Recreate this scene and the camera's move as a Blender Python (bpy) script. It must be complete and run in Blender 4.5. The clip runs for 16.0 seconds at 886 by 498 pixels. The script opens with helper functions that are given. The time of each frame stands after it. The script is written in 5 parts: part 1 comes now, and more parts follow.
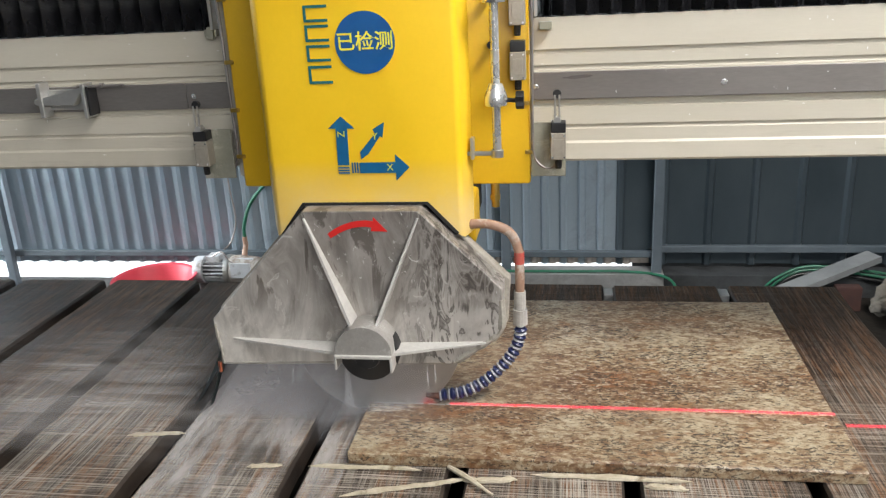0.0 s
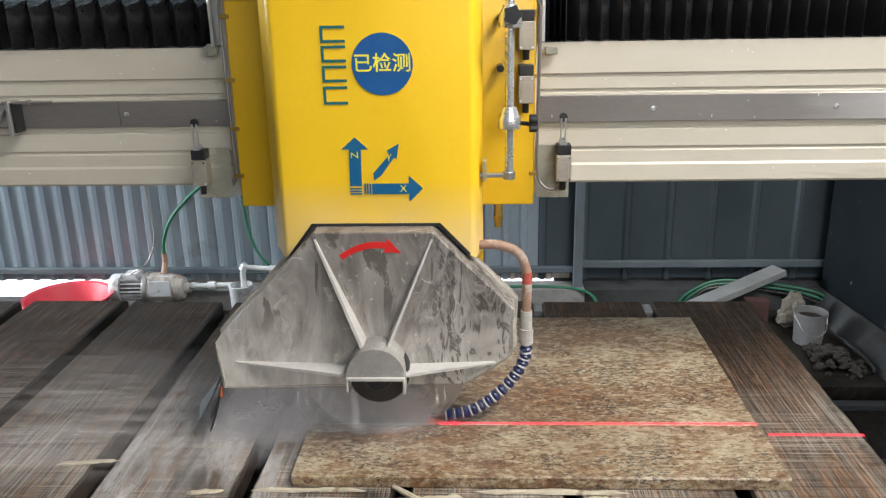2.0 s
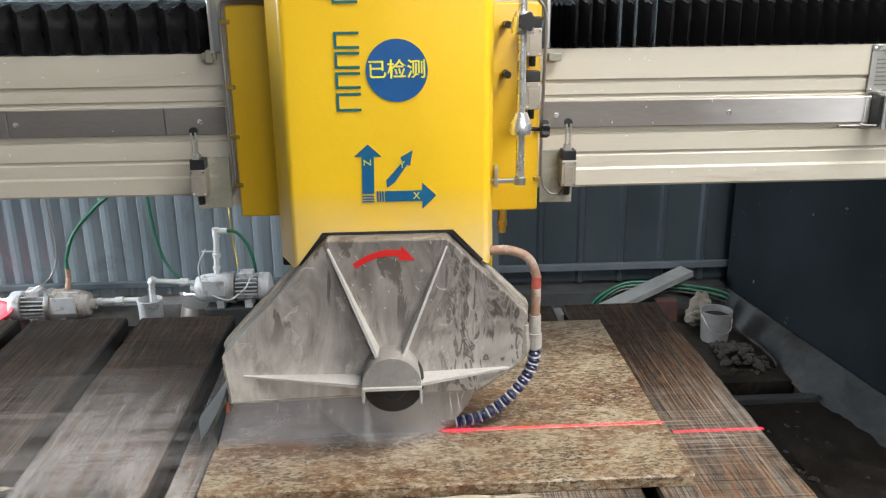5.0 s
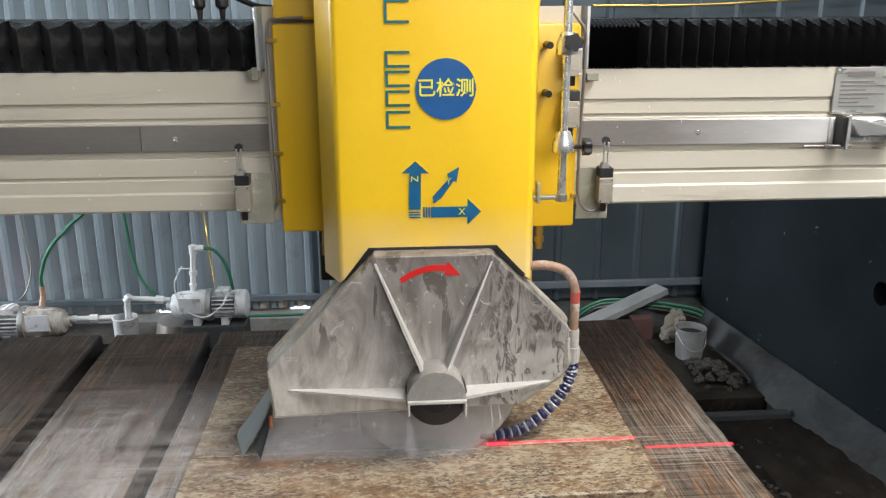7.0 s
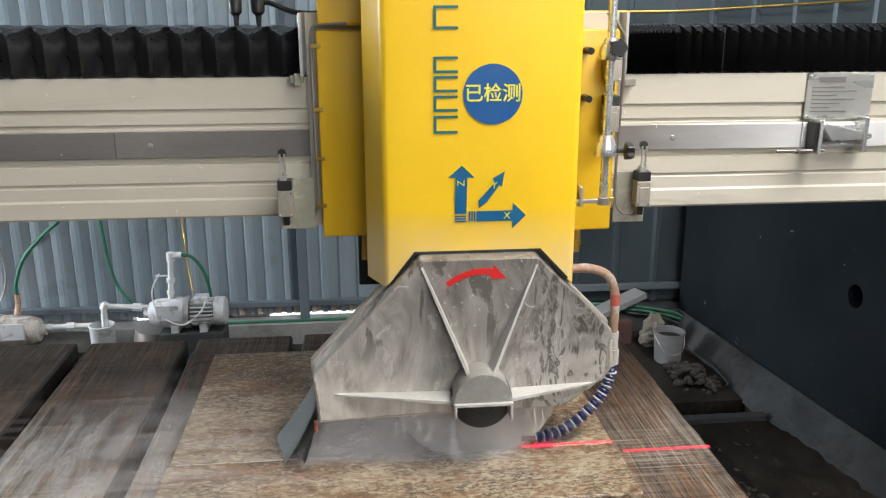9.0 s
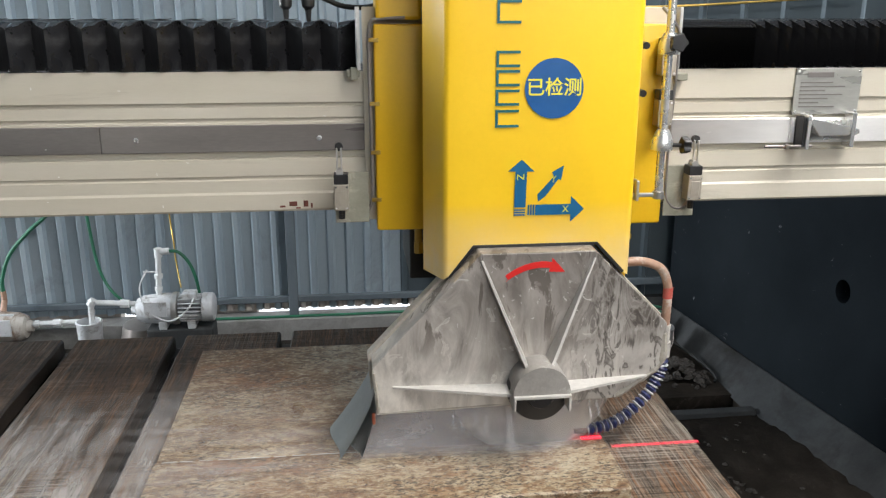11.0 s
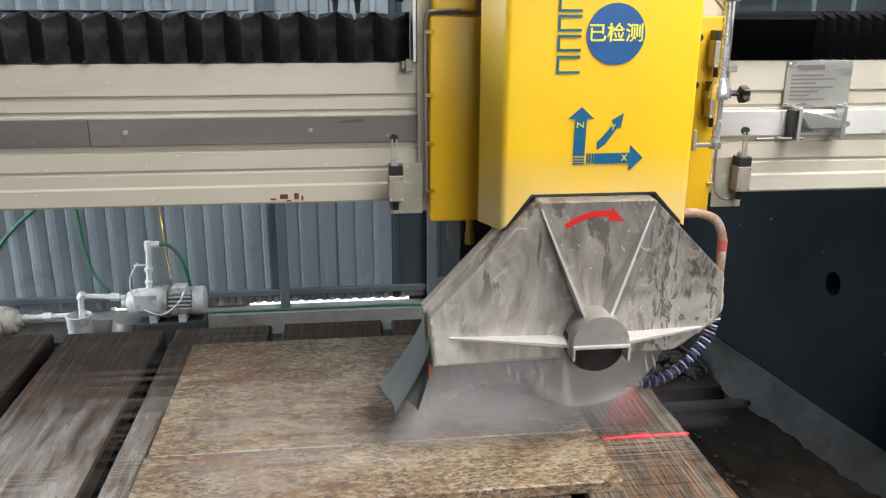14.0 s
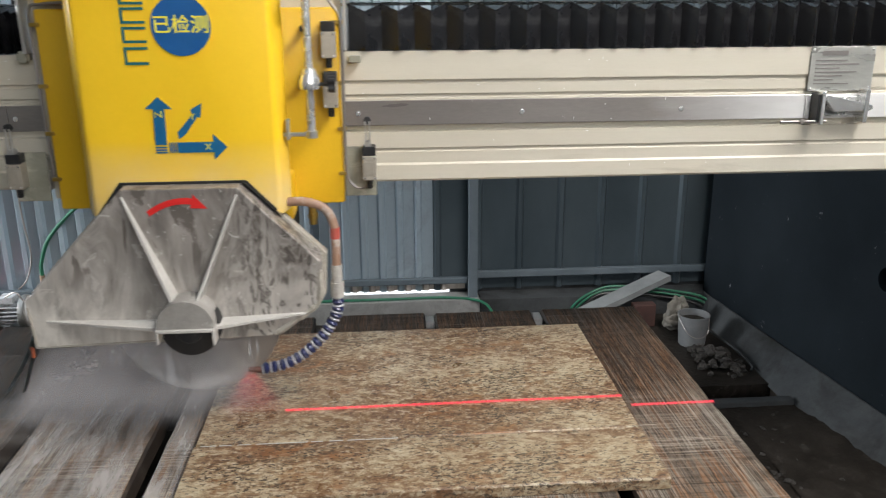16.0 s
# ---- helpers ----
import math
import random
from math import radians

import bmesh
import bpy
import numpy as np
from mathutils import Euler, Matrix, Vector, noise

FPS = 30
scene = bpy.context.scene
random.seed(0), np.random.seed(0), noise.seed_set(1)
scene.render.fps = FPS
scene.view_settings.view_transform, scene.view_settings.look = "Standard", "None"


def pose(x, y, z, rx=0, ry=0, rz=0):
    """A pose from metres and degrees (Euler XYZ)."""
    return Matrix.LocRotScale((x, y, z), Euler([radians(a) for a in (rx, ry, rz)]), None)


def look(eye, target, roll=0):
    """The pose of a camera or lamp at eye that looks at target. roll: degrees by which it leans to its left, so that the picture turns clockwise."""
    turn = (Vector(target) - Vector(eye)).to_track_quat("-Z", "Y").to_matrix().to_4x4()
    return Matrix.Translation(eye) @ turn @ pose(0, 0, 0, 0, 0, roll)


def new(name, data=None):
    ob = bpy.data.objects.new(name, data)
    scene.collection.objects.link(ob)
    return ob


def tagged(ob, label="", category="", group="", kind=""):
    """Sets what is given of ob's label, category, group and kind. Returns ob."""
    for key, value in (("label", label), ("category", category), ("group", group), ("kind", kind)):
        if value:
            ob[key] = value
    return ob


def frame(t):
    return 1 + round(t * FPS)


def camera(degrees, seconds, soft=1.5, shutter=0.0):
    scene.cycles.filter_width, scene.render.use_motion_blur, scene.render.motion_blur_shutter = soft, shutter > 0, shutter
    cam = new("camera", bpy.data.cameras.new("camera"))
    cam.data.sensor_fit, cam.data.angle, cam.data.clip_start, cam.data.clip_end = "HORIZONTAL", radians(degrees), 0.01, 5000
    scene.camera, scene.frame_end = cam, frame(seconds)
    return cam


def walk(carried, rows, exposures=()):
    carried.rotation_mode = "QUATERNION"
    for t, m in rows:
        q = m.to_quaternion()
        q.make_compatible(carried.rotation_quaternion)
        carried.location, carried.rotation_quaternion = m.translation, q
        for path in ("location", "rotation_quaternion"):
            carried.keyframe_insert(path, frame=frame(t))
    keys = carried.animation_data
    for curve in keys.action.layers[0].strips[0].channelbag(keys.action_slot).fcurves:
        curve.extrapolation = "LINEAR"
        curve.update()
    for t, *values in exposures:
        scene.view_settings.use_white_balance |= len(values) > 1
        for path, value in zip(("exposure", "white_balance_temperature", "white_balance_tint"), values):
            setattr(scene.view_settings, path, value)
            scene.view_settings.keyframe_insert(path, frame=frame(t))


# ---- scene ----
cam = camera(56.6, 16.0, soft=1.2, shutter=0.4)
PATH = [
    (0, (-0.367, -2.055, 1.57), (-0.667, -0.186, 0.924), -2.9),
    (0.5, (-0.413, -2.058, 1.578), (-0.631, -0.185, 0.912), -2.7),
    (1, (-0.431, -2.07, 1.585), (-0.584, -0.191, 0.917), -2.3),
    (1.5, (-0.432, -2.078, 1.592), (-0.548, -0.19, 0.94), -1.8),
    (2, (-0.434, -2.079, 1.599), (-0.523, -0.181, 0.975), -1.1),
    (2.5, (-0.432, -2.071, 1.6), (-0.501, -0.165, 0.997), -0.9),
    (3, (-0.43, -2.072, 1.599), (-0.476, -0.165, 0.999), -0.9),
    (3.5, (-0.412, -2.071, 1.597), (-0.419, -0.166, 0.989), -1.0),
    (4, (-0.403, -2.07, 1.597), (-0.367, -0.166, 0.986), -0.9),
    (6.5, (-0.39, -2.085, 1.602), (-0.248, -0.18, 1.011), -0.2),
    (7, (-0.384, -2.093, 1.602), (-0.236, -0.181, 1.034), -0.1),
    (7.5, (-0.378, -2.099, 1.604), (-0.22, -0.184, 1.048), -0.2),
    (8, (-0.376, -2.097, 1.604), (-0.204, -0.182, 1.053), -0.2),
    (10.5, (-0.369, -2.094, 1.6), (-0.158, -0.187, 1.036), 0.1),
    (11, (-0.368, -2.089, 1.6), (-0.152, -0.183, 1.035), 0.1),
    (11.5, (-0.367, -2.083, 1.6), (-0.147, -0.179, 1.028), 0.2),
    (12, (-0.363, -2.084, 1.599), (-0.138, -0.182, 1.024), 0.2),
    (12.5, (-0.364, -2.081, 1.597), (-0.13, -0.181, 1.017), 0.2),
    (13, (-0.36, -2.083, 1.596), (-0.122, -0.184, 1.016), 0.3),
    (13.5, (-0.364, -2.084, 1.597), (-0.122, -0.185, 1.017), 0.3),
    (14, (-0.366, -2.085, 1.598), (-0.131, -0.186, 1.017), 0.2),
    (14.5, (-0.368, -2.081, 1.604), (-0.141, -0.182, 1.016), 0.2),
    (15, (-0.374, -2.075, 1.602), (-0.164, -0.177, 1.008), 0.1),
    (15.5, (-0.379, -2.071, 1.599), (-0.204, -0.171, 1.0), -0.1),
    (16, (-0.389, -2.073, 1.597), (-0.243, -0.17, 0.999), -0.3),
]
walk(cam, [(t, look(eye, target, roll)) for t, eye, target, roll in PATH], [(0, 0.08), (2, 0.05), (4, 0.0), (13.5, 0.0), (16, -0.08)])

# ---- world, sun, large lights, exposure ----
FLOOR, TABLE, SLAB = -0.12, 0.50, 0.53
world = bpy.data.worlds.new("sky_world")
scene.world = world
world.use_nodes = True
wn = world.node_tree.nodes
wl = world.node_tree.links
sky = wn.new("ShaderNodeTexSky")
sky.sky_type = "NISHITA"
sky.sun_disc = False
sky.sun_elevation, sky.sun_rotation = radians(48), radians(-150)
wl.new(sky.outputs[0], wn["Background"].inputs[0])
wn["Background"].inputs[1].default_value = 0.030

sun_data = bpy.data.lights.new("sun", "SUN")
sun_data.energy, sun_data.angle, sun_data.color = 0.7, radians(14), (1.0, 0.97, 0.92)
sun = new("sun", sun_data)
sun.matrix_world = look((-4, -8, 9), (0, 0, 0))


def opening_light(name, eye, target, w, h, power, color):
    data = bpy.data.lights.new(name, "AREA")
    data.shape, data.size, data.size_y, data.energy, data.color = "RECTANGLE", w, h, power, color
    ob = new(name, data)
    ob.matrix_world = look(eye, target)
    return ob


opening_light("roof_light", (1.35, -1.2, 4.15), (0.0, -0.2, 0.6), 2.2, 1.1, 368, (1.0, 0.97, 0.935))
opening_light("front_opening_light", (1.9, -5.95, 3.1), (-1.0, 0, 1.2), 4.6, 1.7, 190, (1.0, 0.99, 0.975))
opening_light("side_opening_light", (-5.95, 1.35, 1.6), (-2.6, 2.15, 0.5), 1.5, 2.4, 430, (0.93, 0.97, 1.0))
scene.view_settings.exposure = 0.0

# ---- materials ----


def ramp(nt, fac, stops):
    r = nt.nodes.new("ShaderNodeValToRGB")
    els = r.color_ramp.elements
    while len(els) < len(stops):
        els.new(0.5)
    for e, (p, c) in zip(els, stops):
        e.position = p
        e.color = (*c, 1) if len(c) == 3 else c
    nt.links.new(fac, r.inputs[0])
    return r.outputs[0]


def noise_tex(nt, scale, detail=4.0, rough=0.55, stretch=(1, 1, 1), distort=0.0, turn=0.0):
    tc = nt.nodes.new("ShaderNodeTexCoord")
    mp = nt.nodes.new("ShaderNodeMapping")
    mp.inputs["Scale"].default_value = stretch
    mp.inputs["Rotation"].default_value = (0, 0, radians(turn))
    nz = nt.nodes.new("ShaderNodeTexNoise")
    nz.inputs["Scale"].default_value, nz.inputs["Detail"].default_value = scale, detail
    nz.inputs["Roughness"].default_value, nz.inputs["Distortion"].default_value = rough, distort
    nt.links.new(tc.outputs["Object"], mp.inputs[0])
    nt.links.new(mp.outputs[0], nz.inputs["Vector"])
    return nz.outputs["Fac"]


def mix(nt, fac, a, b, mode="MIX"):
    m = nt.nodes.new("ShaderNodeMix")
    m.data_type, m.blend_type = "RGBA", mode
    for sock, val in ((m.inputs[0], fac), (m.inputs[6], a), (m.inputs[7], b)):
        if isinstance(val, (int, float)):
            sock.default_value = val
        elif isinstance(val, tuple):
            sock.default_value = (*val, 1)
        else:
            nt.links.new(val, sock)
    return m.outputs[2]


def mathn(nt, op, a, b=0.0):
    m = nt.nodes.new("ShaderNodeMath")
    m.operation = op
    for sock, val in ((m.inputs[0], a), (m.inputs[1], b)):
        if isinstance(val, (int, float)):
            sock.default_value = val
        else:
            nt.links.new(val, sock)
    return m.outputs[0]


def base(name):
    m = bpy.data.materials.new(name)
    m.use_nodes = True
    nt = m.node_tree
    return m, nt, nt.nodes["Principled BSDF"]


def bump(nt, bsdf, height, strength, dist=0.002):
    b = nt.nodes.new("ShaderNodeBump")
    b.inputs["Strength"].default_value, b.inputs["Distance"].default_value = strength, dist
    nt.links.new(height, b.inputs["Height"])
    nt.links.new(b.outputs[0], bsdf.inputs["Normal"])


def mat(name, c1, c2, scale=8.0, stretch=(1, 1, 1), rough=0.5, metal=0.0, bumps=0.15, fine=120.0, dirt=None, dirt_at=(0.58, 0.72), dirt_scale=5.0, dirt_stretch=(1, 1, 1), vary=0.12):
    """A worn surface: two tones in large noise, fine grain, and stains of a third tone."""
    m, nt, b = base(name)
    big = noise_tex(nt, scale, 5, 0.6, stretch)
    col = ramp(nt, big, [(0.3, c1), (0.7, c2)])
    small = noise_tex(nt, fine, 3, 0.6, stretch)
    grey = ramp(nt, small, [(0.25, (1 - vary,) * 3), (0.75, (1 + vary * 0.0,) * 3)])
    col = mix(nt, 1.0, col, grey, "MULTIPLY")
    r = ramp(nt, big, [(0.2, (max(rough - 0.1, 0.03),) * 3), (0.8, (min(rough + 0.12, 1),) * 3)])
    if dirt:
        d = noise_tex(nt, dirt_scale, 7, 0.68, dirt_stretch, 0.4)
        k = ramp(nt, d, [(dirt_at[0], (0, 0, 0)), (dirt_at[1], (1, 1, 1))])
        col = mix(nt, k, col, dirt)
        r = mix(nt, k, r, (0.8, 0.8, 0.8))
    nt.links.new(col, b.inputs["Base Color"])
    nt.links.new(r, b.inputs["Roughness"])
    b.inputs["Metallic"].default_value = metal
    if bumps:
        bump(nt, b, mathn(nt, "ADD", small, big), bumps)
    return m


def granite_material():
    """Cream stone with tan clouds, rusty zones and dark flecks drawn out along the slab."""
    m, nt, b = base("granite")
    zone = noise_tex(nt, 2.6, 4, 0.55, (0.8, 1.4, 1), 0.6, 15)
    tone = noise_tex(nt, 44, 6, 0.70, (0.78, 1.3, 1), 0.5, -6)
    lift = mathn(nt, "ADD", tone, mathn(nt, "MULTIPLY", mathn(nt, "ADD", zone, -0.5), 0.75))
    col = ramp(nt, lift, [(0.30, (0.43, 0.36, 0.25)), (0.42, (0.32, 0.245, 0.157)), (0.52, (0.205, 0.128, 0.070)), (0.64, (0.125, 0.064, 0.031))])
    chalk = noise_tex(nt, 75, 4, 0.65, (0.7, 1.4, 1), 0.4)
    col = mix(nt, ramp(nt, chalk, [(0.53, (0, 0, 0)), (0.64, (0.6, 0.6, 0.6))]), col, (0.50, 0.44, 0.33))
    rust = noise_tex(nt, 13, 4, 0.6, (0.7, 1.3, 1), 0.8)
    col = mix(nt, ramp(nt, mathn(nt, "ADD", rust, mathn(nt, "MULTIPLY", zone, 0.35)), [(0.74, (0, 0, 0)), (0.88, (0.65, 0.65, 0.65))]), col, (0.25, 0.105, 0.035))
    dark = noise_tex(nt, 105, 5, 0.72, (0.68, 1.4, 1), 0.7, -8)
    patch = noise_tex(nt, 8, 4, 0.6, (0.7, 1.3, 1))
    k = mathn(nt, "ADD", dark, mathn(nt, "MULTIPLY", patch, 0.35))
    col = mix(nt, ramp(nt, k, [(0.715, (0, 0, 0)), (0.785, (0.92, 0.92, 0.92))]), col, (0.040, 0.028, 0.020))
    nt.links.new(col, b.inputs["Base Color"])
    wet = noise_tex(nt, 3.0, 3, 0.5)
    nt.links.new(ramp(nt, wet, [(0.35, (0.26,) * 3), (0.65, (0.5,) * 3)]), b.inputs["Roughness"])
    bump(nt, b, dark, 0.05)
    return m


def board_material():
    """Wet worn timber, scored finely by the blade along and across."""
    m, nt, b = base("scored_timber")
    info = nt.nodes.new("ShaderNodeObjectInfo")
    grain = noise_tex(nt, 6, 6, 0.7, (9, 0.9, 1), 0.4)
    col = ramp(nt, grain, [(0.30, (0.010, 0.007, 0.005)), (0.46, (0.034, 0.019, 0.011)), (0.58, (0.088, 0.046, 0.023)), (0.72, (0.155, 0.083, 0.042))])
    tone = ramp(nt, info.outputs["Random"], [(0.0, (0.75, 0.75, 0.77)), (1.0, (1.12, 1.06, 1.0))])
    col = mix(nt, 1.0, col, tone, "MULTIPLY")
    # worn by sawing where the stone is cut; darker back holds the bridge's shade
    tc = nt.nodes.new("ShaderNodeTexCoord")
    sep = nt.nodes.new("ShaderNodeSeparateXYZ")
    nt.links.new(tc.outputs["Object"], sep.inputs[0])
    cloud = noise_tex(nt, 3.0, 5, 0.6, (1.4, 0.6, 1), 0.5)
    reach = mathn(nt, "ADD", mathn(nt, "MULTIPLY", sep.outputs[1], 0.8), mathn(nt, "MULTIPLY", cloud, 0.7))
    worn = ramp(nt, reach, [(-0.0, (1, 1, 1)), (0.46, (0.13, 0.13, 0.13))])
    band = noise_tex(nt, 4, 5, 0.65, (4.0, 0.35, 1), 0.3)
    tint = ramp(nt, band, [(0.34, (0.034, 0.024, 0.018)), (0.44, (0.105, 0.082, 0.064)), (0.51, (0.235, 0.115, 0.052)), (0.57, (0.15, 0.118, 0.090)), (0.68, (0.06, 0.045, 0.035))])
    col = mix(nt, mathn(nt, "MULTIPLY", worn, 0.72), col, tint)
    # dark kerfs and pale scores along the board
    weave = noise_tex(nt, 5, 5, 0.7, (46, 2.2, 1), 0.0, 1.5)
    col = mix(nt, ramp(nt, weave, [(0.42, (0.85, 0.85, 0.85)), (0.50, (0, 0, 0))]), col, (0.010, 0.007, 0.005))
    where = noise_tex(nt, 2.4, 4, 0.6, (1.2, 0.6, 1), 0.3)
    spread = ramp(nt, where, [(0.36, (0.10, 0.10, 0.10)), (0.60, (0.95, 0.95, 0.95))])
    for turn, wide in ((2.5, 40), (-5.0, 58)):
        along = noise_tex(nt, 5, 4, 0.68, (wide, 0.45, 1), 0.0, turn)
        k = mathn(nt, "MULTIPLY", ramp(nt, along, [(0.52, (0, 0, 0)), (0.60, (0.85, 0.85, 0.85))]), spread)
        col = mix(nt, mathn(nt, "MULTIPLY", k, mathn(nt, "ADD", worn, 0.06)), col, (0.42, 0.385, 0.335))
    # scores across, left by the travelling blade
    streak = noise_tex(nt, 5, 5, 0.72, (0.4, 44, 1))
    col = mix(nt, ramp(nt, streak, [(0.36, (0.7, 0.7, 0.7)), (0.44, (0, 0, 0))]), col, (0.018, 0.014, 0.011))
    cross = noise_tex(nt, 2.2, 4, 0.6, (0.5, 3.0, 1), 0.2)
    k = mathn(nt, "MULTIPLY", ramp(nt, streak, [(0.50, (0, 0, 0)), (0.585, (0.95, 0.95, 0.95))]), ramp(nt, cross, [(0.38, (0.12, 0.12, 0.12)), (0.60, (1, 1, 1))]))
    col = mix(nt, mathn(nt, "MULTIPLY", k, worn), col, (0.44, 0.39, 0.335))
    damp = noise_tex(nt, 3.4, 6, 0.62, (1.6, 0.8, 1), 0.6)
    col = mix(nt, ramp(nt, damp, [(0.50, (0, 0, 0)), (0.66, (0.62, 0.62, 0.62))]), col, (0.024, 0.018, 0.014))
    blot = noise_tex(nt, 17, 4, 0.6)
    col = mix(nt, ramp(nt, blot, [(0.64, (0, 0, 0)), (0.71, (0.6, 0.6, 0.6))]), col, (0.022, 0.017, 0.014))
    nt.links.new(col, b.inputs["Base Color"])
    nt.links.new(ramp(nt, damp, [(0.4, (0.62,) * 3), (0.7, (0.45,) * 3)]), b.inputs["Roughness"])
    b.inputs["Specular IOR Level"].default_value = 0.2
    bump(nt, b, mathn(nt, "ADD", streak, weave), 0.5, 0.003)
    return m


def glow(name, color, power):
    m, nt, b = base(name)
    b.inputs["Base Color"].default_value = (*color, 1)
    b.inputs["Emission Color"].default_value = (*color, 1)
    b.inputs["Emission Strength"].default_value = power
    return m


def spray_material(name, density, scale, stretch, color=(0.72, 0.71, 0.72), swirl=0.8, edge=(0.3, 0.75), least=0.25):
    """Fine water spray: mostly clear, with wisps."""
    m, nt, b = base(name)
    b.inputs["Base Color"].default_value = (*color, 1)
    b.inputs["Roughness"].default_value = 0.6
    wisps = noise_tex(nt, scale, 6, 0.62, stretch, swirl)
    uv = nt.nodes.new("ShaderNodeAttribute")
    uv.attribute_name = "thin"
    a = mathn(nt, "MULTIPLY", ramp(nt, wisps, [(edge[0], (density * least,) * 3), (edge[1], (density,) * 3)]), uv.outputs["Fac"])
    clear = nt.nodes.new("ShaderNodeBsdfTransparent")
    ms = nt.nodes.new("ShaderNodeMixShader")
    nt.links.new(a, ms.inputs[0])
    nt.links.new(clear.outputs[0], ms.inputs[1])
    nt.links.new(b.outputs[0], ms.inputs[2])
    nt.links.new(ms.outputs[0], nt.nodes["Material Output"].inputs[0])
    return m


def yellow_material():
    """Yellow enamel, dusted with pale slurry near its lower edge."""
    m = mat("yellow_paint", (0.85, 0.515, 0.013), (0.92, 0.58, 0.024), 3, rough=0.27, bumps=0.02, vary=0.03)
    nt = m.node_tree
    b = nt.nodes["Principled BSDF"]
    col = b.inputs["Base Color"].links[0].from_socket
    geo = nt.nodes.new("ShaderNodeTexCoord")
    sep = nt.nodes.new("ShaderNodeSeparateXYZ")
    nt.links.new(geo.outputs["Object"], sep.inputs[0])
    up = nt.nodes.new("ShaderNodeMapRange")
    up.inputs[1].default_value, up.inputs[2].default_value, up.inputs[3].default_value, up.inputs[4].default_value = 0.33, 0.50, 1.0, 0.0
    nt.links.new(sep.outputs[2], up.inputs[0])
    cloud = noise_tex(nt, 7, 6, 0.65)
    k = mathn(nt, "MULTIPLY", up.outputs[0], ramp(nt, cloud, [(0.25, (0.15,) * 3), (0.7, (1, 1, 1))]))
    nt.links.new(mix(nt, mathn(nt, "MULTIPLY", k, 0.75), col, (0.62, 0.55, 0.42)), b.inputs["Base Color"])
    nt.links.remove(b.inputs["Roughness"].links[0])
    b.inputs["Roughness"].default_value = 0.32
    return m


YELLOW = yellow_material()
YELLOWBOX = mat("yellow_box_paint", (0.72, 0.42, 0.012), (0.80, 0.49, 0.02), 3, rough=0.34, bumps=0.03, vary=0.05)
CREAM = mat("cream_paint", (0.50, 0.46, 0.375), (0.58, 0.54, 0.455), 2.5, (0.5, 1, 3), rough=0.42, bumps=0.04, vary=0.04, dirt=(0.34, 0.30, 0.24), dirt_at=(0.6, 0.82), dirt_scale=3.5, dirt_stretch=(0.5, 1, 4))


